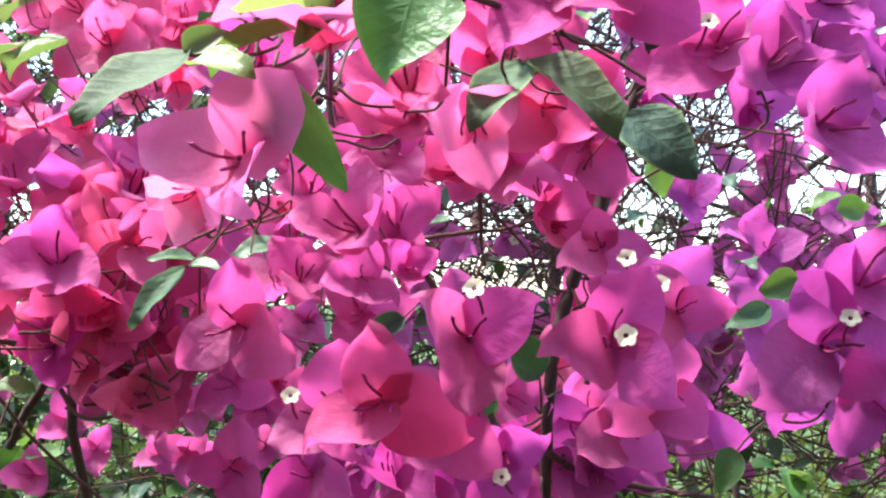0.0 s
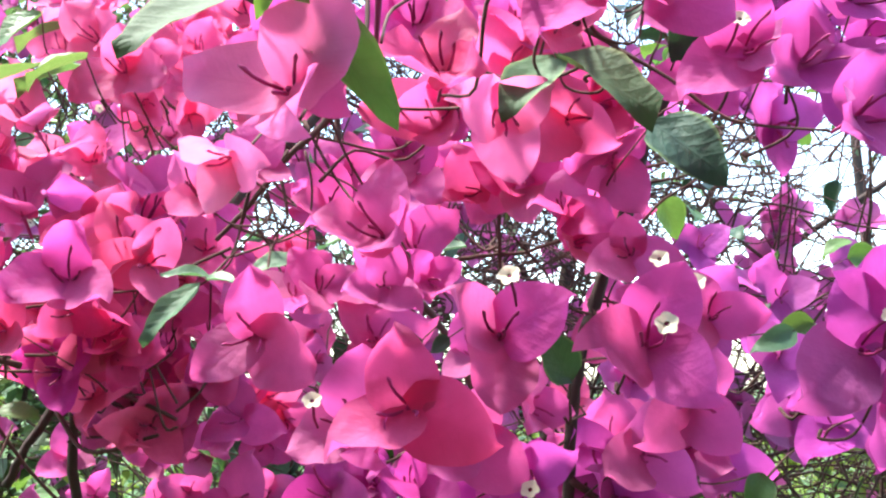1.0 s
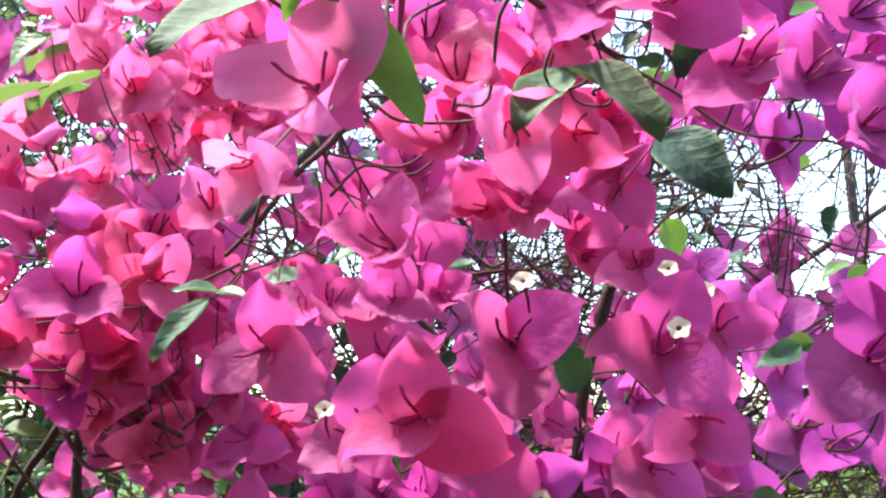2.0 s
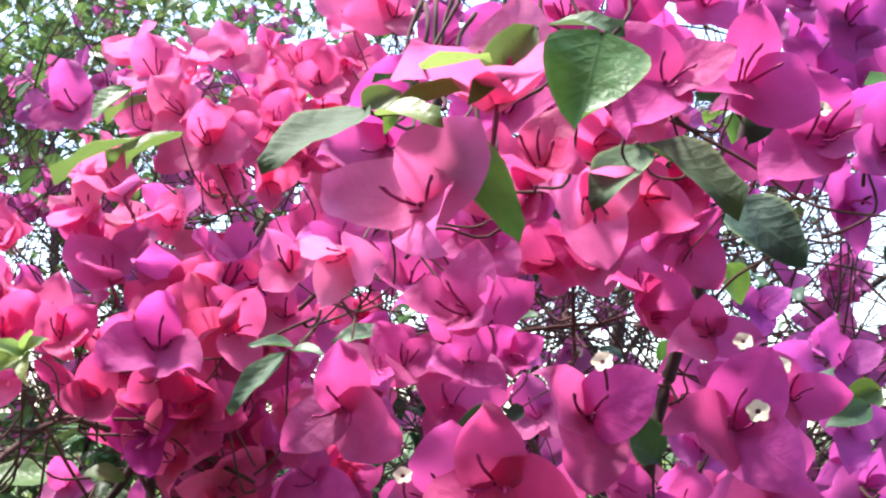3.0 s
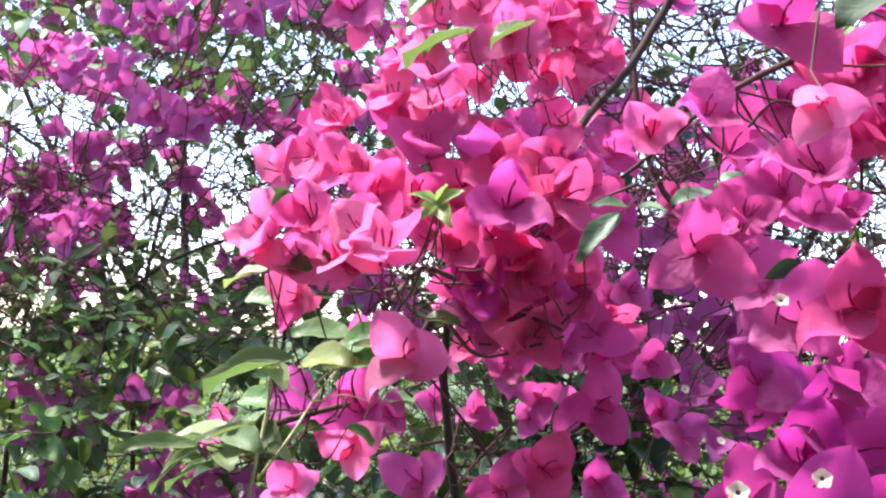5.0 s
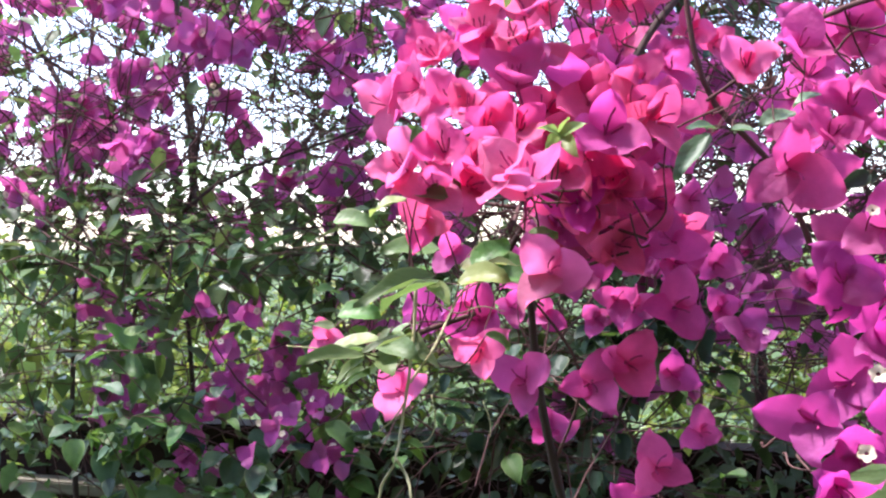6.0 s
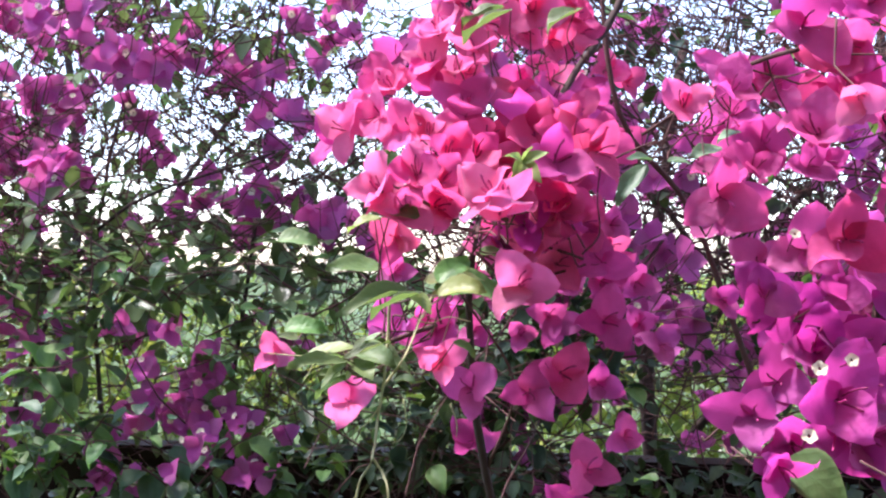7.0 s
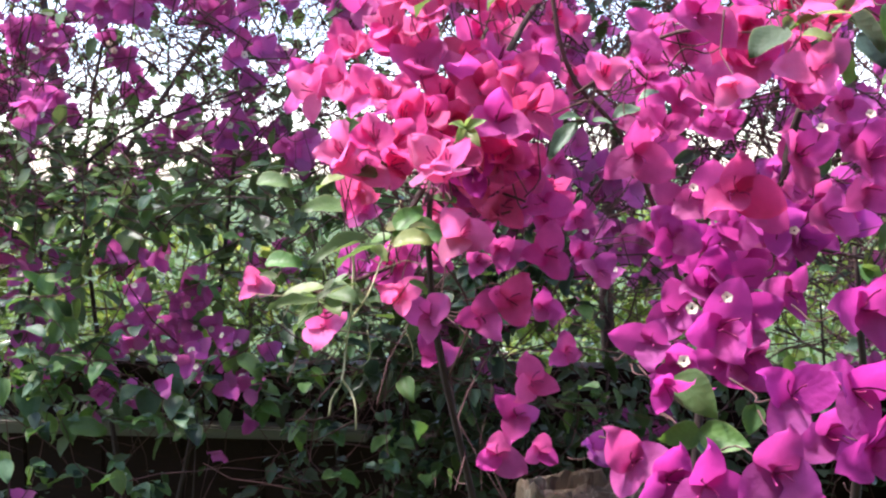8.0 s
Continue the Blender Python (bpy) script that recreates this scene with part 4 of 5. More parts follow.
leaf((-0.405, 0.674, 1.386), (-0.371, 0.673, 1.395), UP, GREEN)
leaf((-0.099, 0.283, 1.345), (-0.079, 0.260, 1.329), OUT, GREEN)
leaf((-0.087, 0.270, 1.312), (-0.113, 0.261, 1.312), OUT, GREEN)
leaf((-0.086, 0.270, 1.313), (-0.064, 0.248, 1.310), OUT, GREEN)
leaf((-0.307, 0.428, 1.518), (-0.313, 0.416, 1.496), OUT, GREEN)
leaf((-0.256, 0.578, 1.553), (-0.272, 0.579, 1.548), UP, PALE)

# stems and twigs: radius in metres, then the points they pass
stem(0.0038, (0.119, 0.511, 1.676), (0.112, 0.513, 1.640), (0.092, 0.506, 1.585), (0.079, 0.498, 1.544), (0.067, 0.500, 1.515), (0.056, 0.492, 1.481), (0.052, 0.493, 1.448), (0.052, 0.506, 1.395))
stem(0.0012, (0.018, 0.525, 1.616), (0.019, 0.516, 1.587), (0.020, 0.519, 1.538), (0.022, 0.530, 1.519))
stem(0.0011, (-0.013, 0.529, 1.533), (0.005, 0.519, 1.535), (0.020, 0.519, 1.537), (0.034, 0.519, 1.538), (0.056, 0.498, 1.544))
stem(0.0018, (0.052, 0.495, 1.425), (0.073, 0.505, 1.412), (0.105, 0.506, 1.405), (0.142, 0.526, 1.397))
stem(0.0015, (-0.278, 0.622, 1.480), (-0.235, 0.602, 1.473), (-0.194, 0.583, 1.464), (-0.155, 0.563, 1.450))
stem(0.0014, (-0.238, 0.603, 1.456), (-0.210, 0.584, 1.431), (-0.168, 0.574, 1.441))
stem(0.0015, (-0.050, 0.393, 1.581), (-0.065, 0.434, 1.580), (-0.083, 0.456, 1.571), (-0.102, 0.479, 1.555), (-0.123, 0.502, 1.541))
stem(0.0012, (-0.000, 0.289, 1.594), (0.022, 0.329, 1.598), (0.042, 0.359, 1.599), (0.071, 0.409, 1.604))
stem(0.0036, (-0.043, 0.765, 1.779), (-0.071, 0.768, 1.734), (-0.100, 0.752, 1.680), (-0.136, 0.724, 1.629), (-0.181, 0.678, 1.557), (-0.215, 0.650, 1.510), (-0.259, 0.635, 1.440), (-0.278, 0.637, 1.407))
stem(0.0016, (-0.221, 0.512, 1.478), (-0.240, 0.489, 1.482), (-0.251, 0.430, 1.455))
stem(0.0009, (-0.306, 0.413, 1.421), (-0.307, 0.413, 1.400), (-0.309, 0.403, 1.374), (-0.313, 0.403, 1.347), (-0.316, 0.392, 1.325), (-0.323, 0.392, 1.312), (-0.326, 0.392, 1.299), pale=True)
stem(0.0008, (-0.316, 0.392, 1.326), (-0.310, 0.393, 1.317), (-0.306, 0.383, 1.308), (-0.306, 0.383, 1.290), pale=True)
stem(0.0005, (-0.311, 0.403, 1.357), (-0.318, 0.402, 1.347), (-0.327, 0.402, 1.339), pale=True)
stem(0.0004, (-0.297, 0.413, 1.359), (-0.295, 0.413, 1.342), (-0.299, 0.413, 1.333), (-0.304, 0.413, 1.331), pale=True)
stem(0.0004, (-0.267, 0.415, 1.355), (-0.263, 0.415, 1.344), (-0.263, 0.415, 1.334), pale=True)
stem(0.0007, (-0.310, 0.413, 1.366), (-0.296, 0.414, 1.386), (-0.286, 0.434, 1.409), (-0.275, 0.455, 1.430), (-0.270, 0.465, 1.455), pale=True)
stem(0.0005, (-0.285, 0.414, 1.410), (-0.278, 0.414, 1.420), (-0.261, 0.415, 1.427), (-0.240, 0.416, 1.423), pale=True)
stem(0.0004, (-0.295, 0.414, 1.414), (-0.282, 0.414, 1.407), (-0.268, 0.415, 1.411), (-0.254, 0.415, 1.408), pale=True)
stem(0.0004, (-0.358, 0.411, 1.386), (-0.371, 0.410, 1.387), (-0.383, 0.410, 1.388), pale=True)
stem(0.0004, (-0.351, 0.411, 1.387), (-0.354, 0.411, 1.381), (-0.360, 0.411, 1.370), pale=True)
stem(0.0020, (-0.338, 0.448, 1.374), (-0.319, 0.429, 1.389), (-0.275, 0.467, 1.403))

# ---- main stems of the shrub down to the ground, and a twig for every bloom and leaf ----
stem(0.011, (0.10, 0.80, -0.05), (0.09, 0.78, 0.4), (0.05, 0.74, 0.8), (0.08, 0.80, 1.15), (0.10, 0.82, 1.38))
stem(0.0062, (0.04, 0.82, -0.05), (-0.04, 0.86, 0.45), (-0.14, 0.82, 0.9), (-0.22, 0.72, 1.25), (-0.24, 0.64, 1.45), (-0.18, 0.66, 1.62))
stem(0.008, (0.14, 0.80, -0.05), (0.24, 0.74, 0.5), (0.22, 0.7, 1.0), (0.2, 0.64, 1.25), (0.18, 0.62, 1.4))
stem(0.003, (0.08, 0.82, 1.3), (0.0, 0.8, 1.5), (-0.08, 0.78, 1.6), (-0.1, 0.8, 1.78))
stem(0.0012, (-0.22, 0.72, 1.25), (-0.2, 0.66, 1.34), (-0.25, 0.6, 1.42), (-0.3, 0.58, 1.5))
ANCHORS = list(STEM_POINTS)
for k in range(110):   # more blooms deeper in the shrub
    x, y, z = rng.uniform(-0.42, 0.55), rng.uniform(0.62, 1.0), rng.uniform(1.22, 1.98)
    if x > 0.16 * y and 0.0 < (z - 1.5) / y < 0.2 and rng.random() < 0.85:
        continue
    reach = y + 0.063
    if -0.129 + 0.05 * reach < x < -0.129 + 0.23 * reach and 0.18 * reach < z - 1.449 < 0.34 * reach and rng.random() < 0.9:
        continue
    reach = y + 0.218
    if -0.293 + 0.17 * reach < x < -0.293 + 0.31 * reach and rng.random() < 0.85:
        continue
    if x < -0.293 - 0.08 * reach or (x < -0.293 + 0.05 * reach and z < 1.47) or (z < 1.45 and rng.random() < 0.8):
        continue
    bloom((x, y, z), (rng.gauss(0, 0.3), -1, rng.gauss(0.2, 0.3)), rng.uniform(0, 360), rng.choice((52, 62, 62)), rng.uniform(0.03, 0.037), (MAGENTA if rng.random() < 0.6 else ROSE) if x < 0.1 else VIOLET, True)
for k in range(170):   # and leaves between them
    x, y, z = rng.uniform(-0.28, 0.5), rng.uniform(0.68, 1.0), rng.uniform(1.1, 1.8)
    reach = y + 0.218
    if -0.293 + 0.15 * reach < x < -0.293 + 0.33 * reach and rng.random() < 0.85:
        continue
    a = Vector((x, y, z))
    d = Vector((rng.gauss(0, 1), rng.gauss(0, 0.7) - 0.2, rng.gauss(-0.2, 0.5))).normalized()
    leaf(a, a + d * rng.uniform(0.022, 0.036), rng.choice((OUT, UP)), rng.choice((GREEN, DARK, GREEN, DARK)))
for k, (p, size) in enumerate(BLOOM_POINTS):
    ranked = sorted(ANCHORS, key=lambda q: (q - p).length + (0.3 if q.y < p.y - 0.02 else 0))
    goal = ranked[rng.randrange(10)] + Vector((rng.gauss(0, 0.004), rng.gauss(0, 0.004), rng.gauss(0, 0.01)))
    far = goal - p
    if p.y < 0.3:
        far = Vector((0.01, 0.05, 0.05)) if p.z > 1.5 else Vector((0.0, 0.09, -0.01))
    elif far.length > 0.1:
        far = Vector((far.x * 0.12, 0.045, -0.022)) * rng.uniform(0.5, 1.0)
    goal = p + far
    mid = p + far * rng.uniform(0.3, 0.5) + Vector((rng.gauss(0, 0.005), 0.012, -0.006 + rng.gauss(0, 0.005)))
    late = p + far * rng.uniform(0.65, 0.8) + Vector((rng.gauss(0, 0.004), 0.006, -0.004 + rng.gauss(0, 0.004)))
    pts = smooth_path([p, mid, late, goal], 4)
    r0 = 0.0004 if size < 0.025 or p.y < 0.3 else 0.0005
    v, f = tube(pts, [r0 * (1 + 0.9 * i / len(pts)) for i in range(len(pts))], 5)
    part("twig", link_mesh("twig", v, f, [TWIG]), shrub, shrub_inv)

# ---- ground and what stands behind ----
ground = new("ground", link_mesh("ground", [(-400, -400, 0), (400, -400, 0), (400, 400, 0), (-400, 400, 0)], [(0, 1, 2, 3)], [LAWN]))
tagged(ground, "sunlit green lawn reaching to the distance", "lawn", kind="structure")
FLAT_LEAF = blade(0.62, 2, 3, 0.70, 0.8, 0.0, 0.14, -0.2, 0.0, 3)
FLAT_BRACT = blade(0.86, 2, 4, 0.74, 0.56, 0.08, 0.16, -0.05, 0.03, 5)


def far_bloom_mesh(seed):
    r = random.Random(seed)
    pieces = []
    for k in range(3):
        th, ti = radians(120 * k + r.uniform(-12, 12)), radians(r.uniform(45, 68))
        y = Vector((math.cos(th) * math.sin(ti), math.sin(th) * math.sin(ti), math.cos(ti)))
        z = Vector((-math.cos(th) * math.cos(ti), -math.sin(th) * math.cos(ti), math.sin(ti)))
        m = Matrix((y.cross(z), y, z)).transposed()
        pieces.append(([tuple(m @ Vector(v)) for v in FLAT_BRACT[0]], FLAT_BRACT[1]))
    return joined(pieces)


FAR_BLOOMS = [far_bloom_mesh(20 + k) for k in range(5)]


def tangle(r, centre, radii, count, length, radius, upward):
    """Fine wandering twigs through an ellipsoid."""
    pieces = []
    for k in range(count):
        while True:
            q = Vector((r.uniform(-1, 1), r.uniform(-1, 1), r.uniform(-1, 1)))
            if q.length < 1:
                break
        p = Vector(centre) + Vector((q.x * radii[0], q.y * radii[1], q.z * radii[2]))
        d = Vector((r.gauss(0, 1), r.gauss(0, 0.6), r.gauss(upward, 0.7))).normalized()
        n, ln = 5, length * r.uniform(0.5, 1.3)
        pts = [p]
        for i in range(n):
            d = (d + Vector((r.gauss(0, 0.22), r.gauss(0, 0.22), r.gauss(0, 0.22)))).normalized()
            pts.append(pts[-1] + d * ln / n)
        rad = radius * r.uniform(0.5, 1.4)
        pieces.append(tube(pts, [rad * (1 - 0.12 * i) for i in range(n + 1)], 4, False))
    return pieces


def thicket(name, label, category, seed, stems, volumes, leaf_mat, leaf_size, tones, single=0, bloom_mat=MASS_BRACT, stars=0.4, twig=0.0011, bunches=()):
    """A shrub filled volume by volume: (centre, radii, leaves, twigs, blooms)."""
    r = random.Random(seed)
    ob = tagged(new(name), label, category)
    ob.location = (volumes[0][0][0], volumes[0][0][1], 0)
    inv = Matrix.Translation(-ob.location)
    for radius, *pts in stems:
        q = smooth_path(pts)
        v, f = tube(q, [radius * (1.1 - 0.7 * i / len(q) + 0.1 * r.random()) for i in range(len(q))], 7)
        part("stem", link_mesh("stem", v, f, [BARK]), ob, inv)
    pieces, places, turns, sizes, blooms = [], [], [], [], []
    for centre, radii, leaves, twigs, flowers in volumes:
        pieces += tangle(r, centre, radii, twigs, 0.28 * (1 if twig < 0.002 else 2.0), twig, 0.5)
        clumps = [Vector((r.uniform(-1, 1), r.uniform(-1, 1), r.uniform(-1, 1))) for k in range(max(3, leaves // 5))]
        for k in range(leaves):
            q = r.choice(clumps) + Vector((r.gauss(0, 0.16), r.gauss(0, 0.16), r.gauss(0, 0.16)))
            places.append(tuple(Vector(centre) + Vector((q.x * radii[0], q.y * radii[1], q.z * radii[2])) * 0.85))
            turns.append([list(row) for row in blade_turn(r)])
            sizes.append(leaf_size * r.uniform(0.38, 1.2))
        clumps = [Vector((r.uniform(-1, 1), r.uniform(-1, 1), r.uniform(-1, 1))) for k in range(max(1, flowers // 8))]
        for k in range(flowers):
            q = r.choice(clumps)
            c = Vector(centre) + Vector((q.x * radii[0], q.y * radii[1], q.z * radii[2])) * 0.9
            blooms.append(c + Vector((r.gauss(0, 0.036), r.gauss(0, 0.03), r.gauss(0, 0.024))))
    for x, y, z, n in bunches:
        low = z < 1.4   # the low clumps are smaller and sit among the leaves
        y -= 0.02 if low else 0.0
        blooms += [Vector((x + r.gauss(0, 0.024), y + r.gauss(0, 0.025), z + r.gauss(0, 0.016))) for k in range(n + (1 if low else 2))]
    if pieces:
        tagged(part("twig_tangle", link_mesh("twig_tangle", *joined(pieces), [TWIG]), ob, inv), kind="stuff")
    near = sorted(range(len(places)), key=lambda k: places[k][1])[:single]
    chosen = set(near)
    far = [k for k in range(len(places)) if k not in chosen]
    for k in near:
        part("leaf", r.choice(LEAVES[r.choice(tones).name]), ob, inv @ Matrix.Translation(places[k]) @ Matrix(turns[k]).to_4x4() @ Matrix.Scale(sizes[k], 4))
    if far:
        scattered("foliage", FLAT_LEAF, [leaf_mat], [places[k] for k in far], [turns[k] for k in far], [sizes[k] for k in far], ob, "").matrix_local = inv
    meshes = [link_mesh("flower", v, f, [bloom_mat]) for v, f in FAR_BLOOMS]
    for p in blooms:
        t = frame_of((r.gauss(0, 0.5), -1, r.gauss(0.15, 0.5))) @ Euler((0, 0, r.uniform(0, 6.28))).to_matrix()
        f = part("flower", r.choice(meshes), ob, inv @ Matrix.Translation(p) @ t.to_4x4() @ Matrix.Scale(r.uniform(0.025, 0.033) * (0.85 if p.z < 1.4 else 1.0), 4))
        if r.random() < stars:
            part("floret", SHORT_STAR, f, Matrix.Translation((r.gauss(0, 0.2), r.gauss(0, 0.2), 0.85)), "cream star-shaped floret")
    return ob


# shrub with purple blooms beside the fence: its clumps of blooms, with their number
PURPLE_CLUMPS = [(-0.83, 1.18, 1.33, 3), (-0.77, 1.19, 1.33, 3), (-0.82, 1.19, 1.25, 3), (-0.80, 1.20, 1.20, 4), (-0.70, 1.17, 1.20, 4), (-0.71, 1.19, 1.15, 3), (-0.64, 1.10, 1.27, 5), (-0.61, 1.14, 1.24, 5), (-0.63, 1.19, 1.25, 4), (-0.58, 1.16, 1.20, 2), (-0.57, 1.19, 1.28, 4), (-0.54, 1.11, 1.32, 3), (-0.61, 1.15, 1.34, 3), (-0.49, 1.11, 1.23, 2), (-0.84, 1.17, 1.37, 3), (-0.87, 1.43, 1.37, 2), (-0.48, 1.08, 1.10, 1), (-0.82, 1.11, 1.01, 1), (-0.68, 1.14, 1.36, 2), (-0.92, 1.65, 1.86, 4), (-0.82, 1.60, 1.84, 5), (-0.88, 1.35, 1.71, 6), (-0.91, 1.61, 1.76, 3)]
PURPLE_CLUMPS += [(-0.93, 1.34, 1.61, 6), (-1.07, 1.53, 1.63, 6), (-0.88, 1.34, 1.58, 6), (-0.81, 1.29, 1.57, 4), (-0.74, 1.64, 1.86, 4), (-0.60, 1.39, 1.78, 5), (-0.54, 1.39, 1.76, 5), (-0.66, 1.69, 1.79, 4), (-1.02, 1.63, 1.51, 3), (-0.71, 1.41, 1.63, 3), (-0.74, 1.68, 1.54, 3), (-0.58, 1.52, 1.50, 3), (-0.85, 1.56, 1.49, 2), (-0.96, 1.37, 1.67, 4), (-1.16, 1.65, 1.70, 3), (-0.53, 1.58, 1.83, 4), (-0.83, 1.68, 1.91, 3), (-1.05, 1.64, 1.90, 4), (-1.03, 1.40, 1.84, 4), (-0.89, 1.43, 1.84, 4), (-0.52, 1.37, 1.60, 2), (-0.62, 1.36, 1.55, 3), (-0.73, 1.32, 1.67, 2)]
PURPLE_CLUMPS += [(-0.56, 1.33, 1.95, 3), (-0.68, 1.36, 1.79, 4), (-0.72, 1.25, 1.73, 5), (-0.70, 1.28, 1.88, 4), (-0.77, 1.27, 1.89, 4), (-0.55, 1.17, 1.87, 4), (-0.78, 1.15, 1.79, 5), (-0.94, 1.37, 1.87, 4), (-0.95, 1.38, 1.68, 4), (-0.81, 1.33, 1.68, 4), (-0.68, 1.17, 1.73, 4), (-0.95, 1.43, 1.65, 4), (-0.84, 1.39, 1.59, 3), (-0.95, 1.44, 1.53, 2), (-0.81, 1.31, 1.33, 3), (-0.58, 1.37, 2.00, 4)]
thicket("background_shrub", "tall green shrub with small purple blooms beside a dark fence", "flowering shrub", 11,
        [(0.006, (-0.9, 1.22, -0.05), (-0.88, 1.25, 0.6), (-0.95, 1.3, 1.2), (-1.0, 1.5, 1.9)), (0.005, (-0.62, 1.25, -0.05), (-0.66, 1.22, 0.7), (-0.55, 1.25, 1.3), (-0.5, 1.4, 1.9)),
         (0.005, (-0.75, 1.3, -0.05), (-0.72, 1.3, 0.8), (-0.8, 1.4, 1.5), (-0.7, 1.6, 2.1)), (0.0035, (-0.9, 1.3, 1.2), (-0.75, 1.25, 1.5), (-0.5, 1.3, 1.62)), (0.0035, (-1.2, 1.5, 1.85), (-1.0, 1.5, 1.72), (-0.8, 1.5, 1.62))],
        [((-0.72, 1.18, 1.40), (0.34, 0.14, 0.10), 470, 90, 6),
         ((-0.78, 1.12, 1.22), (0.32, 0.12, 0.12), 330, 40, 8),
         ((-0.75, 1.42, 1.68), (0.50, 0.22, 0.22), 170, 420, 44),
         ((-1.05, 1.35, 1.66), (0.18, 0.2, 0.22), 130, 90, 28),
         ((-0.85, 1.6, 1.95), (0.55, 0.3, 0.16), 460, 110, 90),
         ((-0.85, 1.75, 2.22), (0.6, 0.3, 0.16), 420, 130, 30),
         ((-0.8, 1.95, 2.3), (0.6, 0.25, 0.22), 1700, 160, 10),
         ((-0.98, 1.78, 2.08), (0.42, 0.2, 0.13), 520, 90, 30),
         # next two: unseen leaf crown, added overhead to shade the undergrowth
         ((-0.62, 1.2, 2.26), (0.36, 0.2, 0.14), 900, 60, 0),
         ((-0.15, 1.3, 2.32), (0.3, 0.2, 0.13), 700, 40, 0),
         ((-0.6, 1.5, 1.62), (0.5, 0.2, 0.18), 130, 210, 20),
         ((-0.55, 1.3, 1.48), (0.5, 0.12, 0.10), 470, 60, 6),
         ((-0.98, 1.25, 1.5), (0.3, 0.15, 0.1), 280, 60, 6),
         ((-0.42, 1.35, 1.62), (0.16, 0.15, 0.22), 90, 130, 18)],
        MASS_LEAF, 0.041, (GREEN, GREEN, BLUISH, DARK), 300, twig=0.0013, bunches=PURPLE_CLUMPS)
# thin, open shrub against the sky, shade put into its dark leaf colour
thicket("open_shrub", "sparse dark-twigged shrub with a few purple blooms against a bright sky", "flowering shrub", 12,
        [(0.020, (0.23, 1.75, -0.05), (0.22, 1.74, 0.7), (0.17, 1.7, 1.3), (0.25, 1.72, 1.9)), (0.009, (0.24, 1.7, 1.25), (0.45, 1.6, 1.6), (0.8, 1.6, 1.85)), (0.008, (0.24, 1.7, 1.1), (0.6, 1.65, 1.5), (1.1, 1.7, 1.6)),
         (0.006, (0.26, 1.72, 1.5), (0.05, 1.6, 1.75), (-0.15, 1.55, 2.0))],
        [((0.55, 1.6, 1.62), (0.55, 0.3, 0.30), 60, 150, 46),
         ((0.15, 1.5, 1.7), (0.3, 0.25, 0.35), 150, 330, 26),
         ((-0.08, 1.5, 1.75), (0.22, 0.2, 0.35), 110, 180, 30),
         ((0.6, 1.45, 1.25), (0.5, 0.2, 0.16), 90, 260, 40),
         ((0.05, 1.35, 1.35), (0.25, 0.15, 0.2), 30, 80, 16),
         ((0.15, 1.15, 1.62), (0.4, 0.12, 0.2), 60, 220, 60),
         ((0.45, 1.2, 1.42), (0.4, 0.15, 0.16), 90, 280, 90),
         ((0.3, 1.2, 1.95), (0.5, 0.15, 0.2), 80, 240, 50),
         ((-0.1, 1.15, 1.45), (0.3, 0.12, 0.14), 70, 120, 30)],
        MASS_SHADED, 0.036, (DARK,), 60, stars=0.2, twig=0.0016)
# low leafy growth in front of the fence, leaf colour darkened for shade
thicket("undergrowth", "low tangle of small green leaves growing in front of the fence", "undergrowth", 13,
        [(0.004, (-0.2, 1.15, -0.02), (-0.22, 1.12, 0.6), (-0.25, 1.1, 1.2)), (0.004, (-0.05, 1.2, -0.02), (-0.02, 1.15, 0.6), (0.05, 1.12, 1.2))],
        [((-0.28, 1.08, 1.14), (0.20, 0.10, 0.16), 380, 45, 3), ((-0.72, 1.12, 1.0), (0.26, 0.08, 0.07), 50, 12, 4), ((-0.02, 1.08, 1.08), (0.28, 0.1, 0.15), 800, 55, 10), ((0.40, 1.12, 0.98), (0.35, 0.12, 0.19), 900, 70, 10), ((-0.3, 1.1, 0.86), (0.5, 0.1, 0.14), 40, 22, 3),
         ((-0.11, 0.98, 1.36), (0.12, 0.07, 0.10), 300, 60, 10), ((-0.23, 1.0, 1.26), (0.13, 0.07, 0.10), 300, 60, 10)],
        MASS_SHADED, 0.032, (GREEN, DARK, DARK, BLUISH), 200)
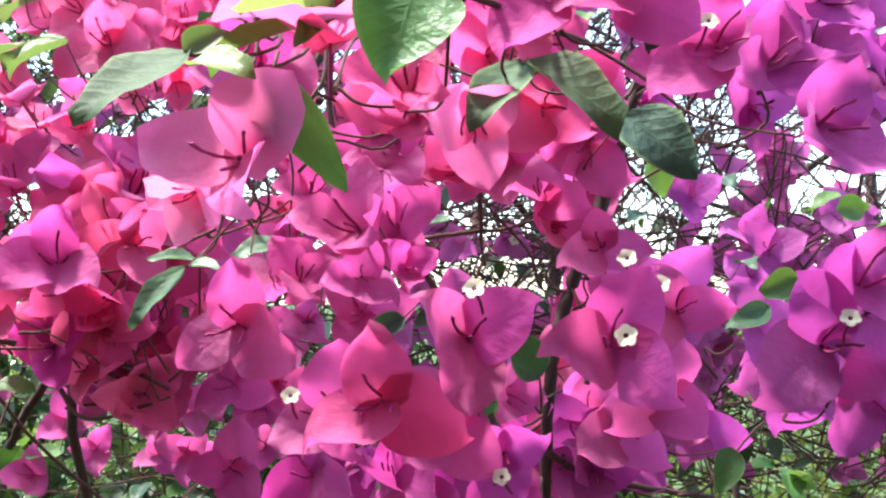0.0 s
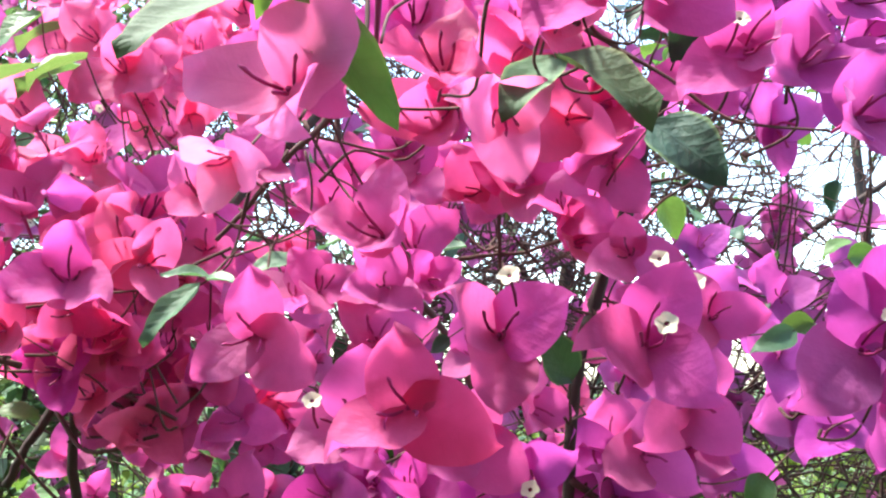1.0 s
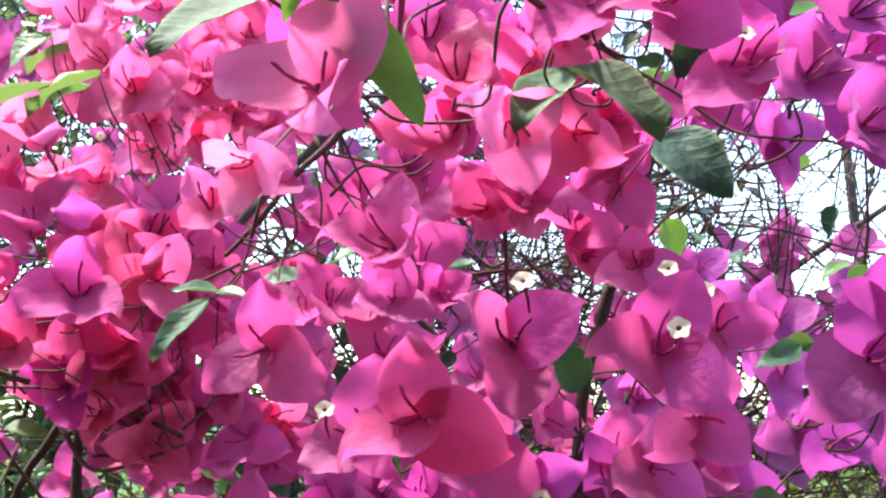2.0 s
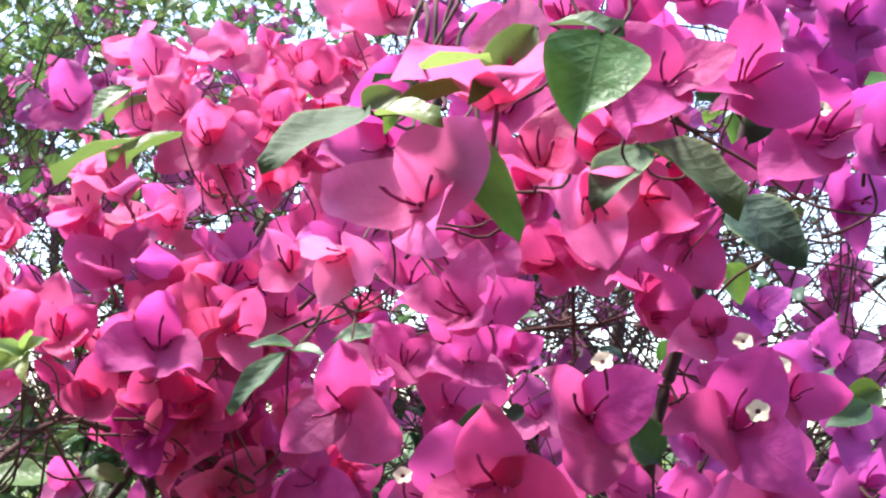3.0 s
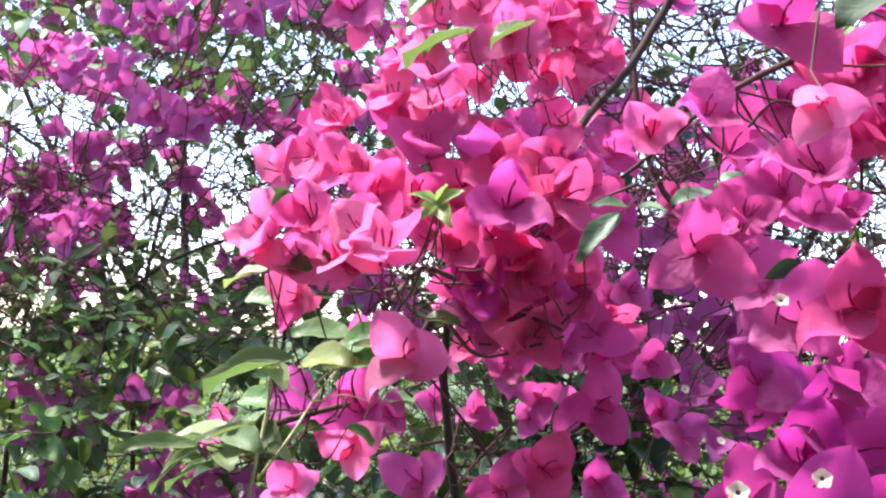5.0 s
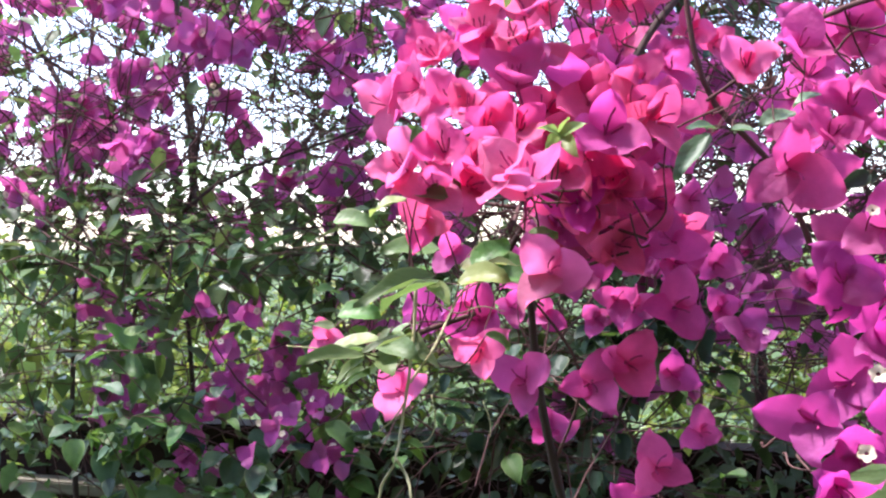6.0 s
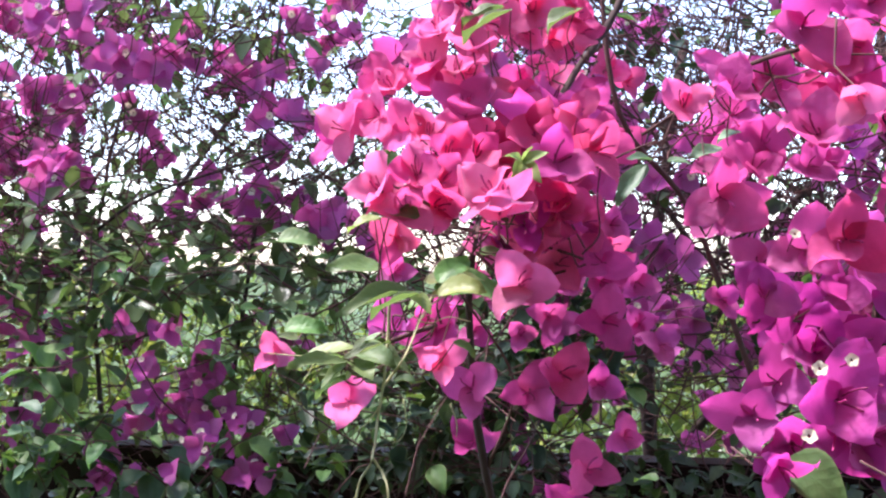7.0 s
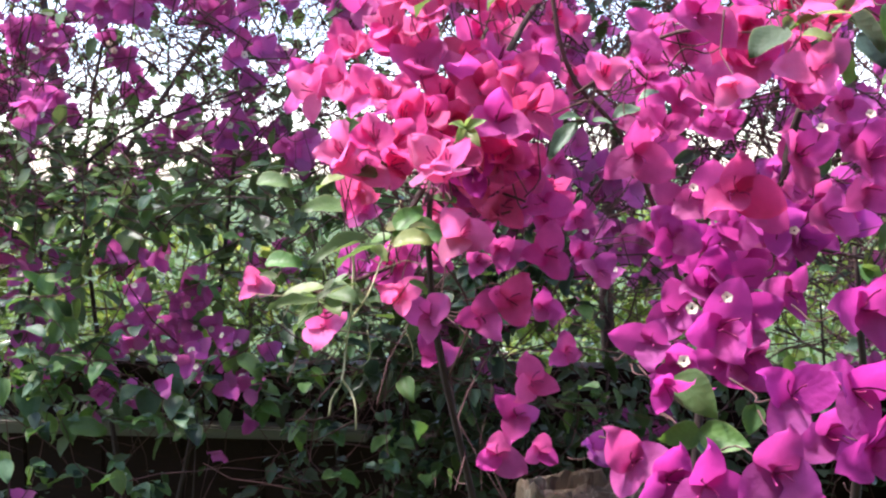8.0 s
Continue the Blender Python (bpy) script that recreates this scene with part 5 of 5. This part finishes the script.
# leafy shoots hanging in front of the fence
thicket("fence_creeper", "small leafy green shoots hanging over the dark fence", "creeper", 19,
        [(0.0022, (-0.62, 1.06, -0.02), (-0.6, 1.08, 0.6), (-0.55, 1.04, 1.15)), (0.0022, (-0.3, 1.06, -0.02), (-0.32, 1.07, 0.6), (-0.28, 1.04, 1.2)), (0.0022, (-0.1, 1.08, -0.02), (-0.12, 1.06, 0.7), (-0.08, 1.04, 1.2))],
        [((-0.41, 1.02, 1.22), (0.040, 0.03, 0.034), 22, 1, 0), ((-0.29, 1.02, 1.14), (0.045, 0.03, 0.038), 26, 1, 0), ((-0.25, 1.02, 1.07), (0.045, 0.03, 0.038), 24, 1, 0),
         ((-0.76, 1.02, 1.19), (0.050, 0.03, 0.043), 26, 1, 0), ((-0.58, 1.02, 1.15), (0.040, 0.03, 0.034), 22, 1, 0), ((-0.32, 1.02, 1.04), (0.040, 0.03, 0.034), 20, 1, 0),
         ((-0.45, 1.02, 1.18), (0.030, 0.03, 0.025), 16, 1, 0), ((-0.68, 1.02, 1.05), (0.040, 0.03, 0.034), 20, 1, 0), ((-0.23, 1.02, 1.22), (0.050, 0.03, 0.043), 26, 1, 0),
         ((-0.16, 1.02, 1.11), (0.050, 0.03, 0.043), 24, 1, 0), ((-0.39, 1.02, 1.12), (0.035, 0.03, 0.030), 18, 1, 0), ((-0.78, 1.02, 1.11), (0.040, 0.03, 0.034), 18, 1, 0),
         ((-0.01, 1.02, 1.15), (0.050, 0.03, 0.043), 20, 1, 0), ((-0.63, 1.02, 1.05), (0.030, 0.03, 0.025), 14, 1, 0)],
        MASS_LEAF, 0.03, (GREEN, BLUISH, GREEN, DARK), 290)
# tree standing farther off, seen through the shrubs
thicket("far_tree", "tree with fine dark twigs and small leaves against the bright sky", "tree", 17,
        [(0.022, (-1.5, 3.3, -0.05), (-1.5, 3.3, 0.9), (-1.45, 3.25, 1.8), (-1.6, 3.3, 2.9)), (0.012, (-1.48, 3.28, 1.2), (-1.1, 3.2, 1.7), (-0.7, 3.3, 2.3)), (0.012, (-1.48, 3.28, 1.4), (-1.9, 3.2, 2.0), (-2.2, 3.2, 2.6))],
        [((-1.55, 3.2, 2.1), (1.1, 0.4, 0.55), 420, 160, 0), ((-0.6, 3.3, 2.2), (0.8, 0.4, 0.5), 300, 120, 0), ((-1.6, 3.3, 2.8), (1.3, 0.4, 0.3), 220, 160, 0)],
        MASS_LEAF, 0.055, (GREEN,), 0, twig=0.0022)
thicket("bare_tree", "thin bare-branched tree against the bright sky", "tree", 18,
        [(0.03, (1.5, 3.3, -0.05), (1.48, 3.3, 1.0), (1.4, 3.3, 2.6)), (0.012, (1.48, 3.3, 1.2), (1.1, 3.2, 1.7), (0.6, 3.2, 1.9)), (0.012, (1.47, 3.3, 1.4), (1.9, 3.2, 1.8), (2.3, 3.2, 2.0))],
        [((1.2, 3.2, 1.9), (1.0, 0.3, 0.5), 110, 90, 0), ((0.4, 3.2, 2.1), (0.6, 0.3, 0.5), 160, 120, 0)],
        MASS_LEAF, 0.05, (GREEN,), 0, twig=0.0034)
# low bush of bright shoots, their sunlight put into a lighter leaf colour
thicket("sunlit_bush", "low bush with leaves coloured lighter yellow-green for sunlight", "bush", 15,
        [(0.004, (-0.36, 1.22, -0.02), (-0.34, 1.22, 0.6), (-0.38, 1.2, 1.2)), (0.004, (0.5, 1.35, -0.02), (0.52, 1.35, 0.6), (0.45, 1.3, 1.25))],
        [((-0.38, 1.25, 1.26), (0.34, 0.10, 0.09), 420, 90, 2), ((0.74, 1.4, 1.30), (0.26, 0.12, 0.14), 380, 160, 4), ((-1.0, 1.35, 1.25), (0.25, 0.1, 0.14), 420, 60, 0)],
        MASS_SUNLIT, 0.034, (YOUNG, GREEN), 80)
# hedge farther off, then patches of it with sunlight in the leaf colour
thicket("hedge", "dense dark green hedge at the edge of the lawn", "hedge", 14, [],
        [((-1.35, 2.6, 1.05), (1.35, 0.35, 0.42), 3000, 320, 0), ((1.35, 2.6, 0.88), (1.35, 0.35, 0.3), 2300, 260, 0), ((0.0, 2.7, 0.4), (2.8, 0.3, 0.4), 2500, 200, 0)],
        MASS_LEAF, 0.055, (GREEN,), 0)
thicket("sunny_hedge", "hedge patches beyond the fence, sunlight put into their yellow-green leaf colour", "hedge", 16, [],
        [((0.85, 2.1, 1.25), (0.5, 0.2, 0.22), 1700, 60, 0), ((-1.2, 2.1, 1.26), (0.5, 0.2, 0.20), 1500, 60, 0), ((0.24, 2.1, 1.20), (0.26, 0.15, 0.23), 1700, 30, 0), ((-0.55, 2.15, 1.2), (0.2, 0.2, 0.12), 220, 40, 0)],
        MASS_SUNLIT, 0.038, (YOUNG,), 0)


# ---- unseen wall and roof slab, added behind the camera to darken front faces ----
bm = bmesh.new()
bmesh.ops.create_cube(bm, size=1, matrix=Matrix.Translation((0, -2.3, 1.324)) @ Matrix.Diagonal((14, 0.2, 2.65, 1)))
me = bpy.data.meshes.new("unseen_wall")
bm.to_mesh(me)
bm.free()
me.materials.append(WALL)
tagged(new("unseen_wall", me), "plain unseen wall added behind the camera to cut sky light", "wall", kind="structure")
bm = bmesh.new()
bmesh.ops.create_cube(bm, size=1, matrix=Matrix.Translation((0, -1.4, 2.72)) @ Matrix.Diagonal((14, 2.0, 0.14, 1)))
me = bpy.data.meshes.new("ceiling")
bm.to_mesh(me)
bm.free()
me.materials.append(WALL)
tagged(new("ceiling", me), "plain unseen roof slab added behind the camera to cut sky light", "ceiling", kind="structure")


# ---- fence and post ----
def box(x0, x1, y0, y1, z0, z1, bevel=0.004, wave=0.0, seed=0):
    bm = bmesh.new()
    bmesh.ops.create_cube(bm, size=1)
    for v in bm.verts:
        v.co = Vector(((x0 + x1) / 2 + v.co.x * (x1 - x0), (y0 + y1) / 2 + v.co.y * (y1 - y0), (z0 + z1) / 2 + v.co.z * (z1 - z0)))
    if bevel:
        bmesh.ops.bevel(bm, geom=bm.edges[:], offset=bevel, segments=2, affect="EDGES")
    r = random.Random(seed)
    for v in bm.verts:
        v.co += Vector((r.gauss(0, 1), r.gauss(0, 1), r.gauss(0, 1))) * wave
    return bm


def from_bm(name, bm, mat):
    me = bpy.data.meshes.new(name)
    bm.to_mesh(me)
    bm.free()
    me.materials.append(mat)
    return me


fence = tagged(new("fence"), "low dark brown board fence with weathered grey rails", "fence")
fence.matrix_basis = pose(-0.217, 1.313, 0, 0, 0, -10.8)
board = from_bm("board", box(-0.0738, 0.0738, 0.012, 0.034, 0.02, 1.13, 0.003, 0.0003, 4), FENCE)
for k in range(26):
    part("board", board, fence, pose(-2.0 + 0.148 * k, rng.uniform(-0.002, 0.002), rng.uniform(-0.006, 0.006)))
part("cap_rail", from_bm("cap_rail", box(-2.1, 1.9, -0.012, 0.055, 1.132, 1.155, 0.004, 0.0004, 5), FENCE), fence)
for k in range(4):
    part("rail", from_bm("rail", box(-2.08 + k, -1.1 + k, -0.034, 0.010, 1.028, 1.050, 0.004, 0.0008, 6 + k), RAIL), fence, label="weathered grey wooden rail")
part("rail", from_bm("rail", box(-2.08, 1.9, -0.034, 0.010, 0.30, 0.33, 0.004, 0.0008, 11), RAIL), fence)

post = tagged(new("wooden_post"), "weathered split wooden post end beside the blooms", "post")
post.location = (-0.105, 0.56, 0)
bm = bmesh.new()
rp = random.Random(3)
rings = []
LIP = ((0.0, 1.0), (0.3, 1.0), (0.6, 0.99), (0.9, 0.98), (1.10, 0.98), (1.150, 0.97), (1.172, 0.97), (1.184, 0.95), (1.190, 0.89), (1.187, 0.83), (1.176, 0.76), (1.172, 0.5), (1.175, 0.2))
SPLITS = (0.9, 2.6, 3.9, 4.7, 5.6)
for i, (z, s) in enumerate(LIP):
    ring = []
    for k in range(48):
        a = 2 * math.pi * k / 48
        cut = max(0.0, 1 - min(abs(a - q) for q in SPLITS) / 0.09) if 4 < i < 12 else 0.0
        rough = 1 + 0.06 * math.sin(3 * a + 1) + 0.012 * math.sin(17 * a + 5 * z) + 0.008 * rp.gauss(0, 1)
        ring.append(bm.verts.new((0.064 * s * math.cos(a) * rough * (1 - 0.10 * cut), 0.048 * s * math.sin(a) * rough * (1 - 0.10 * cut), z + (0.005 * math.sin(2 * a + 0.6) + 0.0016 * rp.gauss(0, 1) if i > 4 else 0) - 0.016 * cut)))
    rings.append(ring)
for i in range(len(rings) - 1):
    for k in range(48):
        bm.faces.new((rings[i][k], rings[i][(k + 1) % 48], rings[i + 1][(k + 1) % 48], rings[i + 1][k]))
bm.faces.new(rings[-1])
part("shaft", from_bm("shaft", bm, POST), post)
